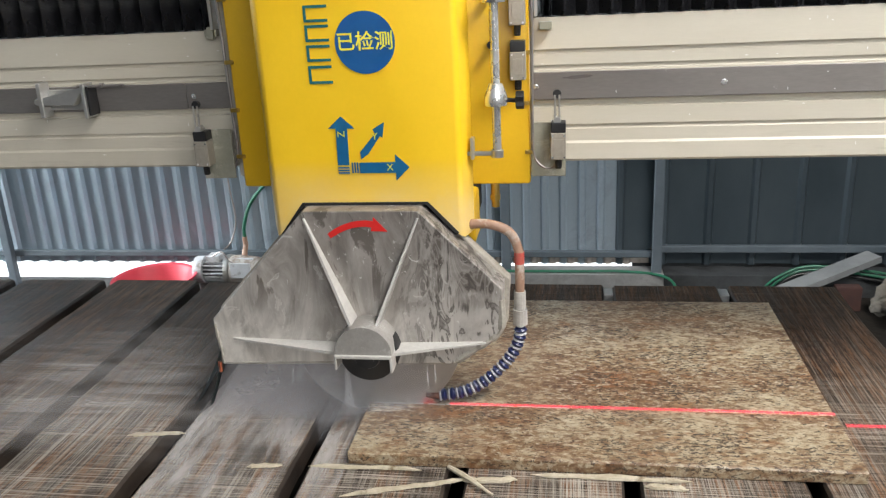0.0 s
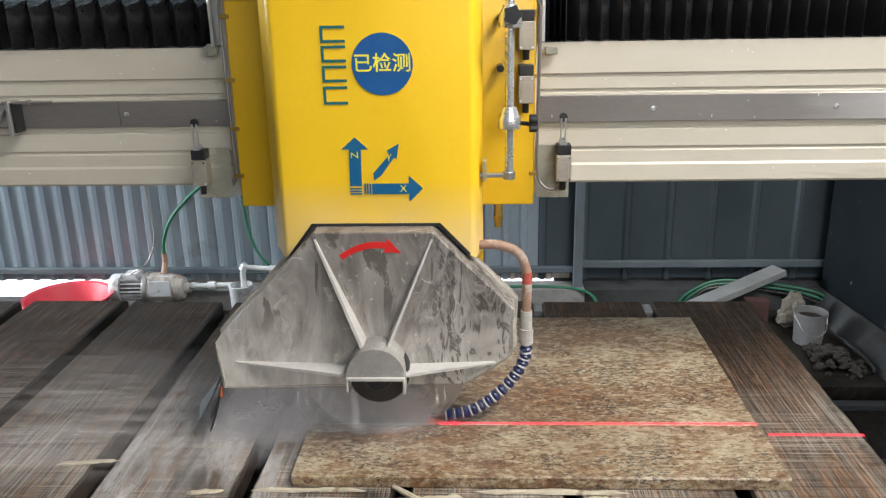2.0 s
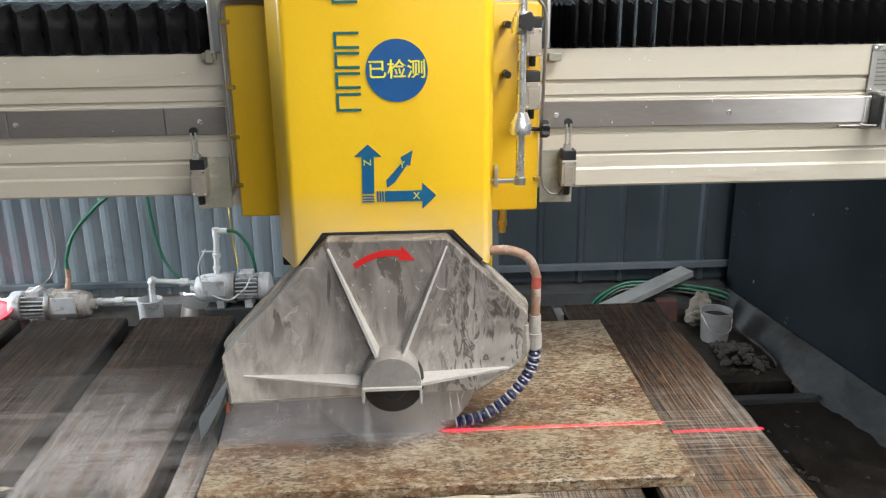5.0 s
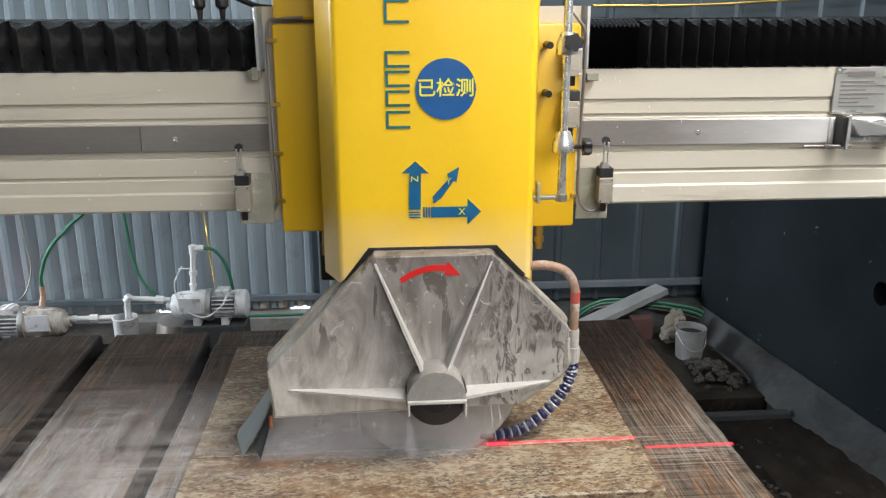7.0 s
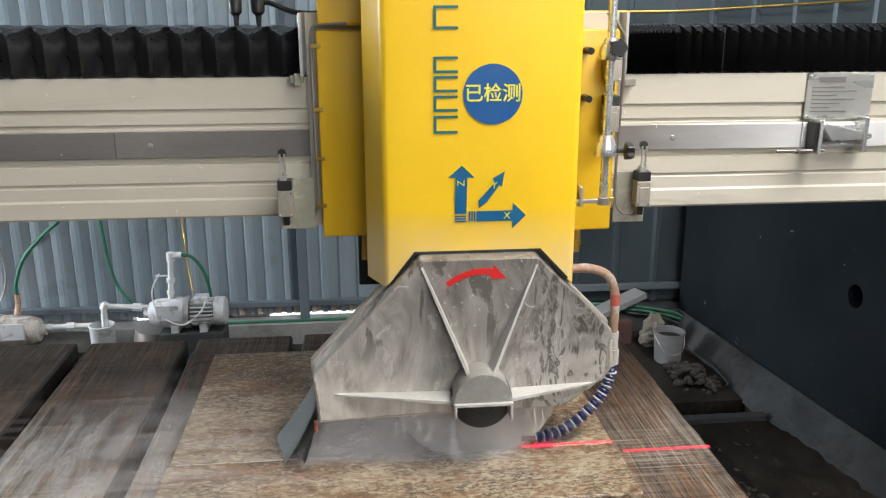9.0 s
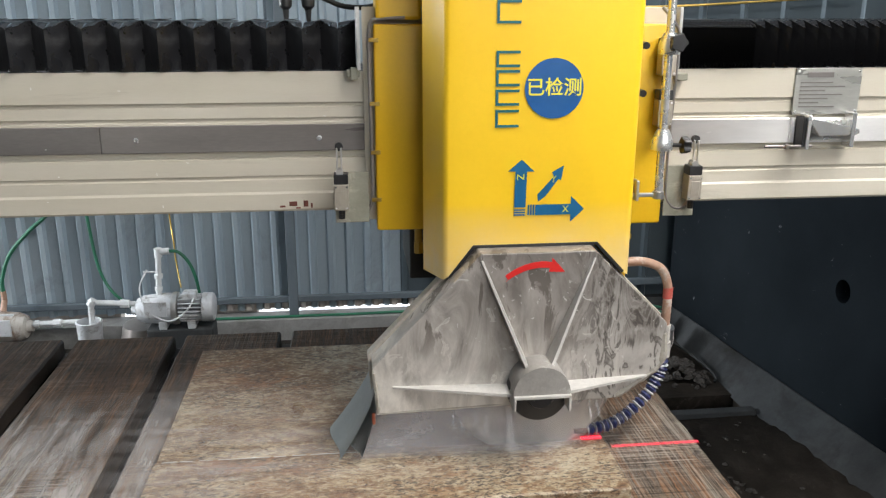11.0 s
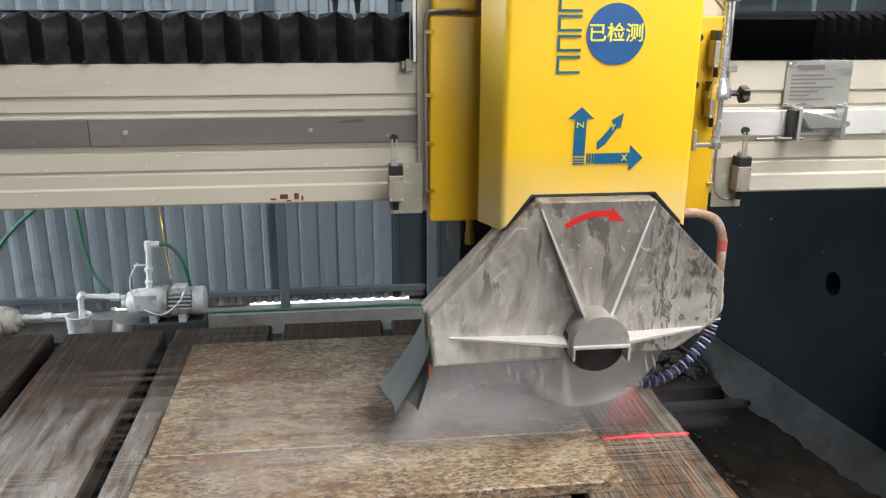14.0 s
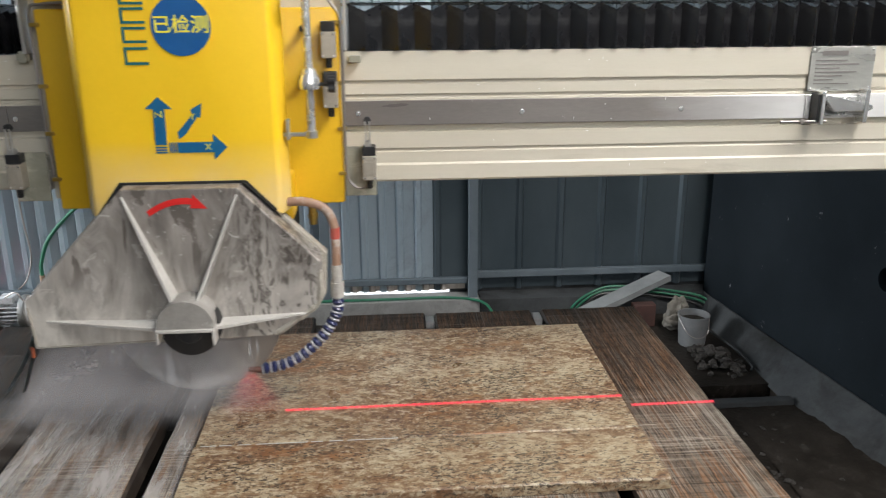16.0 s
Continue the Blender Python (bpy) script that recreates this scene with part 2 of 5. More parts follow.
def guard_material():
    """Steel under dried slurry: soft grey smears, darker damp runs, wiped swirls and small splashes."""
    m, nt, b = base("silted_steel")
    tc = nt.nodes.new("ShaderNodeTexCoord")
    sep = nt.nodes.new("ShaderNodeSeparateXYZ")
    nt.links.new(tc.outputs["Object"], sep.inputs[0])
    big = noise_tex(nt, 4.5, 5, 0.55, (1, 1, 0.7), 0.6)
    # dried splash lies thickest along the lower, trailing edge
    low = mathn(nt, "ADD", mathn(nt, "MULTIPLY", mathn(nt, "ADD", sep.outputs[2], -0.22), -1.0), mathn(nt, "MULTIPLY", mathn(nt, "ADD", sep.outputs[0], -0.03), -0.50))
    lay = mathn(nt, "ADD", low, mathn(nt, "ADD", mathn(nt, "MULTIPLY", big, 0.9), -0.22))
    col = ramp(nt, lay, [(0.0, (0.25, 0.225, 0.204)), (0.16, (0.315, 0.288, 0.264)), (0.32, (0.44, 0.41, 0.377)), (0.52, (0.56, 0.53, 0.485))])
    smear = noise_tex(nt, 9, 6, 0.62, (1.3, 1, 0.5), 1.6)
    col = mix(nt, 1.0, col, ramp(nt, smear, [(0.34, (0.66, 0.65, 0.64)), (0.62, (1.2, 1.2, 1.2))]), "MULTIPLY")
    runs = noise_tex(nt, 8, 6, 0.62, (1.4, 1, 0.5), 1.2)
    k = mathn(nt, "MULTIPLY", ramp(nt, runs, [(0.535, (0, 0, 0)), (0.565, (0.82, 0.82, 0.82))]), ramp(nt, sep.outputs[2], [(0.13, (0, 0, 0)), (0.22, (1, 1, 1))]))
    col = mix(nt, k, col, (0.115, 0.098, 0.084))
    # swirls wiped over the leading panel
    wipe = noise_tex(nt, 15, 3, 0.5, (1.5, 1, 0.55), 2.6)
    side = ramp(nt, sep.outputs[0], [(0.06, (0, 0, 0)), (0.16, (1, 1, 1))])
    for stops, tone in (([(0.38, (0, 0, 0)), (0.45, (0.38, 0.38, 0.38)), (0.52, (0, 0, 0))], (0.50, 0.475, 0.44)), ([(0.53, (0, 0, 0)), (0.58, (0.85, 0.85, 0.85)), (0.68, (0.2, 0.2, 0.2))], (0.075, 0.065, 0.058))):
        col = mix(nt, mathn(nt, "MULTIPLY", ramp(nt, wipe, stops), side), col, tone)
    fleck = noise_tex(nt, 60, 3, 0.6, (1, 1, 0.7), 0.8)
    col = mix(nt, ramp(nt, fleck, [(0.675, (0, 0, 0)), (0.71, (0.9, 0.9, 0.9))]), col, (0.62, 0.60, 0.57))
    splash = noise_tex(nt, 20, 4, 0.6, (1, 1, 0.8), 0.9)
    col = mix(nt, ramp(nt, splash, [(0.62, (0, 0, 0)), (0.645, (0.7, 0.7, 0.7)), (0.68, (0.25, 0.25, 0.25))]), col, (0.60, 0.575, 0.53))
    nt.links.new(col, b.inputs["Base Color"])
    b.inputs["Metallic"].default_value = 0.3
    nt.links.new(ramp(nt, smear, [(0.35, (0.30,) * 3), (0.65, (0.58,) * 3)]), b.inputs["Roughness"])
    bump(nt, b, mathn(nt, "ADD", smear, noise_tex(nt, 90, 3, 0.6)), 0.16)
    return m


GUARD = guard_material()
CAKED = mat("caked_slurry", (0.33, 0.30, 0.25), (0.44, 0.41, 0.36), 14, rough=0.85, bumps=0.7, fine=160, vary=0.25)
RIBPAINT = mat("pale_silted_rib", (0.42, 0.40, 0.37), (0.55, 0.53, 0.50), 10, rough=0.5, bumps=0.2, vary=0.15)
BAR = mat("dull_steel_bar", (0.28, 0.255, 0.243), (0.37, 0.342, 0.325), 3, (0.4, 1, 2), rough=0.34, metal=0.7, bumps=0.05, vary=0.12, dirt=(0.46, 0.44, 0.41), dirt_at=(0.66, 0.73), dirt_scale=30)
CHROME = mat("bright_steel", (0.78, 0.78, 0.77), (0.86, 0.86, 0.85), 10, rough=0.26, metal=0.8, bumps=0.02, vary=0.05)
ALU = mat("cast_aluminium", (0.56, 0.55, 0.53), (0.66, 0.65, 0.63), 12, rough=0.36, metal=0.85, bumps=0.08, vary=0.08)
SWITCH = mat("zinc_switch_case", (0.40, 0.36, 0.30), (0.48, 0.44, 0.37), 20, rough=0.42, metal=0.5, bumps=0.06)
OLIVE = mat("grimy_grey_green_plate", (0.26, 0.255, 0.20), (0.36, 0.35, 0.28), 12, rough=0.5, metal=0.2, bumps=0.1, dirt=(0.5, 0.46, 0.38), dirt_at=(0.56, 0.7), dirt_scale=20)
BLACK = mat("black_plastic", (0.012, 0.012, 0.013), (0.025, 0.025, 0.026), 15, rough=0.38, bumps=0.05)
RUBBER = mat("black_bellows_sheet", (0.006, 0.006, 0.007), (0.016, 0.016, 0.018), 12, rough=0.28, bumps=0.06, dirt=(0.09, 0.09, 0.09), dirt_at=(0.56, 0.85), dirt_scale=7)
FLAP = mat("grey_rubber_flap", (0.16, 0.18, 0.18), (0.25, 0.265, 0.26), 9, rough=0.45, bumps=0.2, dirt=(0.38, 0.37, 0.35), dirt_at=(0.58, 0.8))
GRANITE = granite_material()
TIMBER = board_material()
# near-black steel; behind the cover it also stands for the gap's shade
DARKGAP = mat("near_black_steel", (0.012, 0.011, 0.010), (0.028, 0.026, 0.024), 6, rough=0.5, metal=0.2)
# wet board sides, made near black to hold the shade of the gaps
SHADEDSIDE = mat("shaded_wet_timber", (0.014, 0.011, 0.009), (0.05, 0.036, 0.027), 9, (1, 1, 3), rough=0.5, bumps=0.4, dirt=(0.2, 0.18, 0.16), dirt_at=(0.66, 0.74), dirt_scale=14)
SHEET = mat("blue_grey_sheet", (0.30, 0.37, 0.43), (0.37, 0.44, 0.49), 1.6, (1, 1, 0.5), rough=0.34, metal=0.45, bumps=0.05, vary=0.06, dirt=(0.22, 0.25, 0.28), dirt_at=(0.56, 0.8), dirt_scale=3)
# blue-grey sheet with the north-east wall's shade put in its colour
SHEETSHADED = mat("shaded_blue_grey_sheet", (0.045, 0.062, 0.075), (0.082, 0.104, 0.12), 1.6, (1, 1, 0.5), rough=0.36, metal=0.4, bumps=0.05, vary=0.06, dirt=(0.30, 0.32, 0.34), dirt_at=(0.71, 0.76), dirt_scale=26)
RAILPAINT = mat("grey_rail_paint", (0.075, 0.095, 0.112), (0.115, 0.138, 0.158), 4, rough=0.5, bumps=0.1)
for m, gloss in ((SHEETSHADED, 0.25), (RAILPAINT, 0.3)):
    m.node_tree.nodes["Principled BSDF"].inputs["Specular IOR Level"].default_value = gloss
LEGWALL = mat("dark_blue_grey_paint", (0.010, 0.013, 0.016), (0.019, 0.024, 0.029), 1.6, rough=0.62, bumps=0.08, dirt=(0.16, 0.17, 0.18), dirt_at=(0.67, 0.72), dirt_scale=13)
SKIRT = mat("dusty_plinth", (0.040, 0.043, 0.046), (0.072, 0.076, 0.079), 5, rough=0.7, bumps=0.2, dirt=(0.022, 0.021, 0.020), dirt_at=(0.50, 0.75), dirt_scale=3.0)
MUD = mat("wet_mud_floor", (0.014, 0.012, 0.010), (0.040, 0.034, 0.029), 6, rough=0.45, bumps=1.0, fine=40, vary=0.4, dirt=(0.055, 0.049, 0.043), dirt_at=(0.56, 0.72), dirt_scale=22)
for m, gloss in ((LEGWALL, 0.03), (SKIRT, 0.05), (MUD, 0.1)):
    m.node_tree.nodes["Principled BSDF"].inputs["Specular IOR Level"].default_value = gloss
CONCRETE = mat("pale_concrete", (0.38, 0.38, 0.37), (0.50, 0.50, 0.49), 4, rough=0.75, bumps=0.3, vary=0.15, dirt=(0.2, 0.19, 0.18))
KERB = mat("grimy_kerb", (0.17, 0.17, 0.168), (0.27, 0.27, 0.265), 5, rough=0.8, bumps=0.3, vary=0.15, dirt=(0.11, 0.105, 0.10), dirt_at=(0.5, 0.7))
BLUE = mat("blue_decal", (0.008, 0.085, 0.26), (0.012, 0.10, 0.30), 20, rough=0.35, bumps=0.0, vary=0.05)
TEAL = mat("blue_teal_decal", (0.006, 0.10, 0.24), (0.01, 0.13, 0.27), 20, rough=0.35, bumps=0.0, vary=0.08)
TEALTEXT = mat("teal_decal", (0.01, 0.12, 0.14), (0.015, 0.14, 0.16), 20, rough=0.35, bumps=0.0)
DECALYELLOW = mat("yellow_decal", (0.88, 0.78, 0.05), (0.9, 0.8, 0.07), 20, rough=0.4, bumps=0.0)
RED = mat("red_decal", (0.62, 0.02, 0.02), (0.70, 0.03, 0.025), 20, rough=0.35, bumps=0.0, vary=0.06)


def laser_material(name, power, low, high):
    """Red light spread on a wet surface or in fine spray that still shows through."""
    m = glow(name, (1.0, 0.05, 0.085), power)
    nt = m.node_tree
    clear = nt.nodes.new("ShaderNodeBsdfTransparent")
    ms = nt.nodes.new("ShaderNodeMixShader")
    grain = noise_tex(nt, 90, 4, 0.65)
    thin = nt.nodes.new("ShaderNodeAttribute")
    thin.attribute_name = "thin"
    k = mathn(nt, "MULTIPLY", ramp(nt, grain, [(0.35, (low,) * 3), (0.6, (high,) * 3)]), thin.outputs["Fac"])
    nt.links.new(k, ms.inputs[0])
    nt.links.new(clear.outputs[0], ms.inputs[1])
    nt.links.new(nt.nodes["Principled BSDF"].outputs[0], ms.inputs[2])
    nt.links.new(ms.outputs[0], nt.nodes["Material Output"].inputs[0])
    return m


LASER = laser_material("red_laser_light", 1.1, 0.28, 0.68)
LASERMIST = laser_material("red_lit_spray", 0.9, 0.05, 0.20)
PIPEBROWN = mat("rusty_pipe", (0.26, 0.15, 0.10), (0.38, 0.24, 0.17), 14, rough=0.5, bumps=0.2, dirt=(0.5, 0.47, 0.43), dirt_at=(0.55, 0.7), dirt_scale=16)
PIPERED = mat("red_tape", (0.50, 0.06, 0.05), (0.42, 0.14, 0.10), 40, rough=0.5)
NOZZLE = mat("silted_nozzle", (0.10, 0.045, 0.035), (0.18, 0.08, 0.06), 30, rough=0.5)
SILTED = mat("silted_joint", (0.36, 0.34, 0.31), (0.52, 0.50, 0.46), 22, rough=0.75, bumps=0.4, vary=0.2)
WHITEPIPE = mat("pale_grey_pvc", (0.52, 0.54, 0.56), (0.66, 0.68, 0.69), 9, rough=0.45, bumps=0.08, dirt=(0.36, 0.35, 0.33))
HOSEBLUE = mat("navy_hose_segment", (0.012, 0.018, 0.075), (0.02, 0.03, 0.11), 15, rough=0.35, bumps=0.05, dirt=(0.20, 0.20, 0.22), dirt_at=(0.56, 0.72), dirt_scale=30)
HOSEGREY = mat("silted_hose_collar", (0.28, 0.28, 0.30), (0.44, 0.44, 0.46), 18, rough=0.6, bumps=0.2)
HUB = mat("pale_silted_casting", (0.26, 0.245, 0.225), (0.40, 0.38, 0.355), 9, rough=0.5, metal=0.2, bumps=0.2, vary=0.15, dirt=(0.5, 0.48, 0.45), dirt_at=(0.58, 0.68), dirt_scale=24)
GREENHOSE = mat("green_hose", (0.012, 0.10, 0.055), (0.018, 0.15, 0.085), 12, rough=0.4, bumps=0.05)
PUMPGREY = mat("dusty_pump_paint", (0.44, 0.46, 0.49), (0.62, 0.64, 0.66), 8, rough=0.5, metal=0.1, bumps=0.25, dirt=(0.20, 0.185, 0.17), dirt_at=(0.52, 0.68), dirt_scale=14)
# pump grey darkened so the core's colour holds the shade between the fins
PUMPSHADE = mat("motor_core_shade", (0.07, 0.075, 0.08), (0.13, 0.135, 0.14), 10, rough=0.6, bumps=0.2)
PUMPSILT = mat("rusty_silted_casing", (0.36, 0.33, 0.30), (0.52, 0.50, 0.47), 10, rough=0.7, bumps=0.3, dirt=(0.17, 0.11, 0.075), dirt_at=(0.48, 0.64), dirt_scale=12)
GLEAM = mat("spinning_blade_steel", (0.42, 0.41, 0.41), (0.52, 0.51, 0.51), 6, rough=0.3, metal=0.9, bumps=0.0, vary=0.1)
PINK = mat("red_pink_plastic", (0.60, 0.055, 0.085), (0.68, 0.08, 0.11), 6, rough=0.42, bumps=0.05)
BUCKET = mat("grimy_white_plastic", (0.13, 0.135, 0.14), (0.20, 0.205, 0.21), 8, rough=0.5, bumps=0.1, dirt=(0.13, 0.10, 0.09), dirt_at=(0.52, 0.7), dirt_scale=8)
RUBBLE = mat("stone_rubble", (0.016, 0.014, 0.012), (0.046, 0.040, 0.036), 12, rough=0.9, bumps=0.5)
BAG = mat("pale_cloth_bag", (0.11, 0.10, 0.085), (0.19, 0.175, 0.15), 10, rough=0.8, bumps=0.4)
CHANNEL = mat("dusty_channel", (0.17, 0.18, 0.185), (0.25, 0.26, 0.265), 8, rough=0.6, bumps=0.15)
BRASS = mat("brass_fitting", (0.45, 0.30, 0.07), (0.55, 0.38, 0.10), 12, rough=0.35, metal=0.8)
PLATE = mat("etched_steel_plate", (0.46, 0.46, 0.43), (0.56, 0.56, 0.52), 10, (0.4, 1, 2), rough=0.3, metal=0.6, bumps=0.03)
# pale and barely metallic: the bar's bright reflection is in this colour
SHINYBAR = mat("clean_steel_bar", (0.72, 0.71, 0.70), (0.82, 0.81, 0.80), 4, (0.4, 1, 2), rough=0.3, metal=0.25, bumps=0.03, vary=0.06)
PALEWOOD = mat("stone_offcut", (0.42, 0.36, 0.25), (0.60, 0.54, 0.42), 30, rough=0.8, bumps=0.4, dirt=(0.2, 0.15, 0.09), dirt_at=(0.55, 0.7), dirt_scale=25)
MIST = spray_material("water_mist", 0.62, 6, (1, 1, 2.2), (0.40, 0.385, 0.395))
FILM = spray_material("slurry_haze", 0.13, 5, (1, 2.5, 1), (0.55, 0.54, 0.55))
WET = spray_material("slurry_film", 0.16, 4, (0.35, 9, 1), (0.45, 0.435, 0.43), 0.2, (0.46, 0.66), 0.0)
SLURRY = spray_material("pale_slurry", 0.58, 5, (0.45, 3.5, 1), (0.50, 0.47, 0.455), 0.4, (0.38, 0.66), 0.12)
BOARDSLURRY = spray_material("board_slurry", 0.85, 5, (5.0, 0.9, 1), (0.46, 0.445, 0.435), 0.4, (0.40, 0.66), 0.08)
JET = spray_material("water_streak", 0.38, 26, (3, 3, 0.6), (0.85, 0.85, 0.87))

# ---- builders ----
ORIGIN = {}


def thing(name, origin, label, category, group="", kind=""):
    ob = new(name)
    ob.empty_display_size = 0.1
    ob.location = origin
    ORIGIN[ob.name] = Vector(origin)
    return tagged(ob, label, category, group, kind)


def solid(name, bm, material, smooth=False):
    me = bpy.data.meshes.new(name)
    bmesh.ops.recalc_face_normals(bm, faces=bm.faces)
    bm.to_mesh(me)
    bm.free()
    me.materials.append(material)
    if smooth:
        for p in me.polygons:
            p.use_smooth = True
        me.set_sharp_from_angle(angle=radians(38))
    return me


def part(name, bm, material, parent, label="", smooth=False):
    """One mesh under a thing or part; the shape is given in place, before the thing moves."""
    o = ORIGIN[parent.name]
    me = solid(name, bm, material, smooth)
    me.transform(Matrix.Translation(-o))
    ob = new(name, me)
    ob.parent = parent
    ORIGIN[ob.name] = o
    return tagged(ob, label)


def single(name, bm, material, origin, label, category, kind="", group="", smooth=False):
    me = solid(name, bm, material, smooth)
    me.transform(Matrix.Translation(-Vector(origin)))
    ob = new(name, me)
    ob.location = origin
    ORIGIN[ob.name] = Vector(origin)
    return tagged(ob, label, category, group, kind)


def join(*bms):
    out = bms[0]
    for b in bms[1:]:
        me = bpy.data.meshes.new("tmp")
        b.to_mesh(me)
        b.free()
        out.from_mesh(me)
        bpy.data.meshes.remove(me)
    return out


def box(x0, x1, y0, y1, z0, z1, bevel=0.0, segs=2):
    bm = bmesh.new()
    bmesh.ops.create_cube(bm, size=1.0)
    for v in bm.verts:
        v.co = (x0 + (v.co.x + 0.5) * (x1 - x0), y0 + (v.co.y + 0.5) * (y1 - y0), z0 + (v.co.z + 0.5) * (z1 - z0))
    if bevel:
        bmesh.ops.bevel(bm, geom=bm.edges[:], offset=bevel, segments=segs, affect="EDGES", profile=0.5)
    return bm


def prism(poly, d0, d1, axis="y", bevel=0.0, segs=2):
    """A polygon drawn across an axis and pushed along it from d0 to d1."""
    bm = bmesh.new()
    place = {"y": lambda a, b, d: (a, d, b), "x": lambda a, b, d: (d, a, b), "z": lambda a, b, d: (a, b, d)}[axis]
    f = [bm.verts.new(place(a, b, d0)) for a, b in poly]
    g = [bm.verts.new(place(a, b, d1)) for a, b in poly]
    bm.faces.new(f)
    bm.faces.new(g[::-1])
    n = len(poly)
    for i in range(n):
        bm.faces.new((f[i], g[i], g[(i + 1) % n], f[(i + 1) % n]))
    if bevel:
        bmesh.ops.bevel(bm, geom=bm.edges[:], offset=bevel, segments=segs, affect="EDGES", profile=0.5)
    return bm


def rod(a, b, r, r2=None, n=20):
    a, b = Vector(a), Vector(b)
    bm = bmesh.new()
    m = Matrix.Translation((a + b) / 2) @ (b - a).to_track_quat("Z", "Y").to_matrix().to_4x4()
    bmesh.ops.create_cone(bm, cap_ends=True, segments=n, radius1=r, radius2=r if r2 is None else r2, depth=(b - a).length, matrix=m)
    return bm


def smooth_points(pts, n=8):
    """A soft line through the points."""
    p = [Vector(q) for q in pts]
    p = [2 * p[0] - p[1]] + p + [2 * p[-1] - p[-2]]
    out = []
    for i in range(1, len(p) - 2):
        for k in range(n):
            t = k / n
            out.append(0.5 * (2 * p[i] + (p[i + 1] - p[i - 1]) * t + (2 * p[i - 1] - 5 * p[i] + 4 * p[i + 1] - p[i + 2]) * t * t + (3 * p[i] - p[i - 1] - 3 * p[i + 1] + p[i + 2]) * t ** 3))
    out.append(p[-2])
    return out


def tube(pts, r, n=10, soft=8, radii=None):
    line = smooth_points(pts, soft) if soft else [Vector(q) for q in pts]
    bm = bmesh.new()
    rings, side = [], None
    for i, q in enumerate(line):
        d = (line[min(i + 1, len(line) - 1)] - line[max(i - 1, 0)]).normalized()
        if side is None:
            side = d.orthogonal().normalized()
        side = (side - d * side.dot(d)).normalized()
        up = d.cross(side)
        rr = radii(i / (len(line) - 1)) if radii else r
        rings.append([bm.verts.new(q + (side * math.cos(a) + up * math.sin(a)) * rr) for a in (2 * math.pi * k / n for k in range(n))])
    for u, v in zip(rings, rings[1:]):
        for k in range(n):
            bm.faces.new((u[k], u[(k + 1) % n], v[(k + 1) % n], v[k]))
    bm.faces.new(rings[0][::-1])
    bm.faces.new(rings[-1])
    return bm


def lathe(profile, centre, axis="z", n=28):
    """Radius and height pairs turned round an axis."""
    bm = bmesh.new()
    c = Vector(centre)
    put = {"z": lambda r, h, a: (r * math.cos(a), r * math.sin(a), h), "x": lambda r, h, a: (h, r * math.cos(a), r * math.sin(a)), "y": lambda r, h, a: (r * math.cos(a), h, r * math.sin(a))}[axis]
    rings = [[bm.verts.new(c + Vector(put(max(r, 1e-4), h, 2 * math.pi * k / n))) for k in range(n)] for r, h in profile]
    for u, v in zip(rings, rings[1:]):
        for k in range(n):
            bm.faces.new((u[k], u[(k + 1) % n], v[(k + 1) % n], v[k]))
    return bm


def grid_sheet(f, nu, nv):
    bm = bmesh.new()
    vs = [[bm.verts.new(f(i / nu, j / nv)) for j in range(nv + 1)] for i in range(nu + 1)]
    for i in range(nu):
        for j in range(nv):
            bm.faces.new((vs[i][j], vs[i + 1][j], vs[i + 1][j + 1], vs[i][j + 1]))
    return bm

# ---- the shed ----
WALL_Y = 2.2


def rib_profile(x0, x1, pitch, y, depth, phase=0.0):
    """Trapezoid ribs of a steel sheet, as a line in plan."""
    pts, x = [(x0, y)], x0 + phase
    while x < x1 - pitch:
        pts += [(x, y), (x + 0.012, y - depth), (x + 0.034, y - depth), (x + 0.046, y)]
        x += pitch
    return pts + [(x1, y)]


def sheet_wall(name, x0, x1, z0, z1, pitch, label, sheet):
    line = rib_profile(x0, x1, pitch, WALL_Y, 0.022)
    back = [(x, y + 0.006) for x, y in reversed(line)]
    return single(name, prism(line + back, z0, z1, "z"), sheet, ((x0 + x1) / 2, WALL_Y, z0), label, "wall", "structure")


sheet_wall("wall_north", -6.0, -0.116, 0.022, 4.2, 0.098, "ribbed blue-grey steel sheet wall behind the saw", SHEET)
# the wall goes on here in the colour darkened for shade
sheet_wall("wall_north_east", -0.116, 6.0, 0.022, 4.2, 0.225, "wide-ribbed blue-grey steel sheet wall with dust spots, its shade in the colour", SHEETSHADED)
# the same kerb, its eastern part darkened in colour for the shade there
single("wall_base_east", box(0.132, 6, WALL_Y - 0.12, WALL_Y + 0.015, FLOOR - 0.05, 0.0, 0.004), SKIRT, (1, WALL_Y, FLOOR), "low concrete kerb under the sheet wall, its shade in the dark colour", "kerb", "structure")
single("wall_base", box(-2.45, 0.13, WALL_Y - 0.12, WALL_Y + 0.015, FLOOR - 0.05, 0.0, 0.004), KERB, (0, WALL_Y, FLOOR), "low grey concrete kerb under the sheet wall", "kerb", "structure")
# mottled beige sheet foot, lightened so its colour holds the daylight on it
PALEFOOT = mat("daylit_sheet_foot", (0.36, 0.31, 0.27), (0.55, 0.50, 0.46), 9, (3, 1, 0.6), rough=0.85, bumps=0.4)
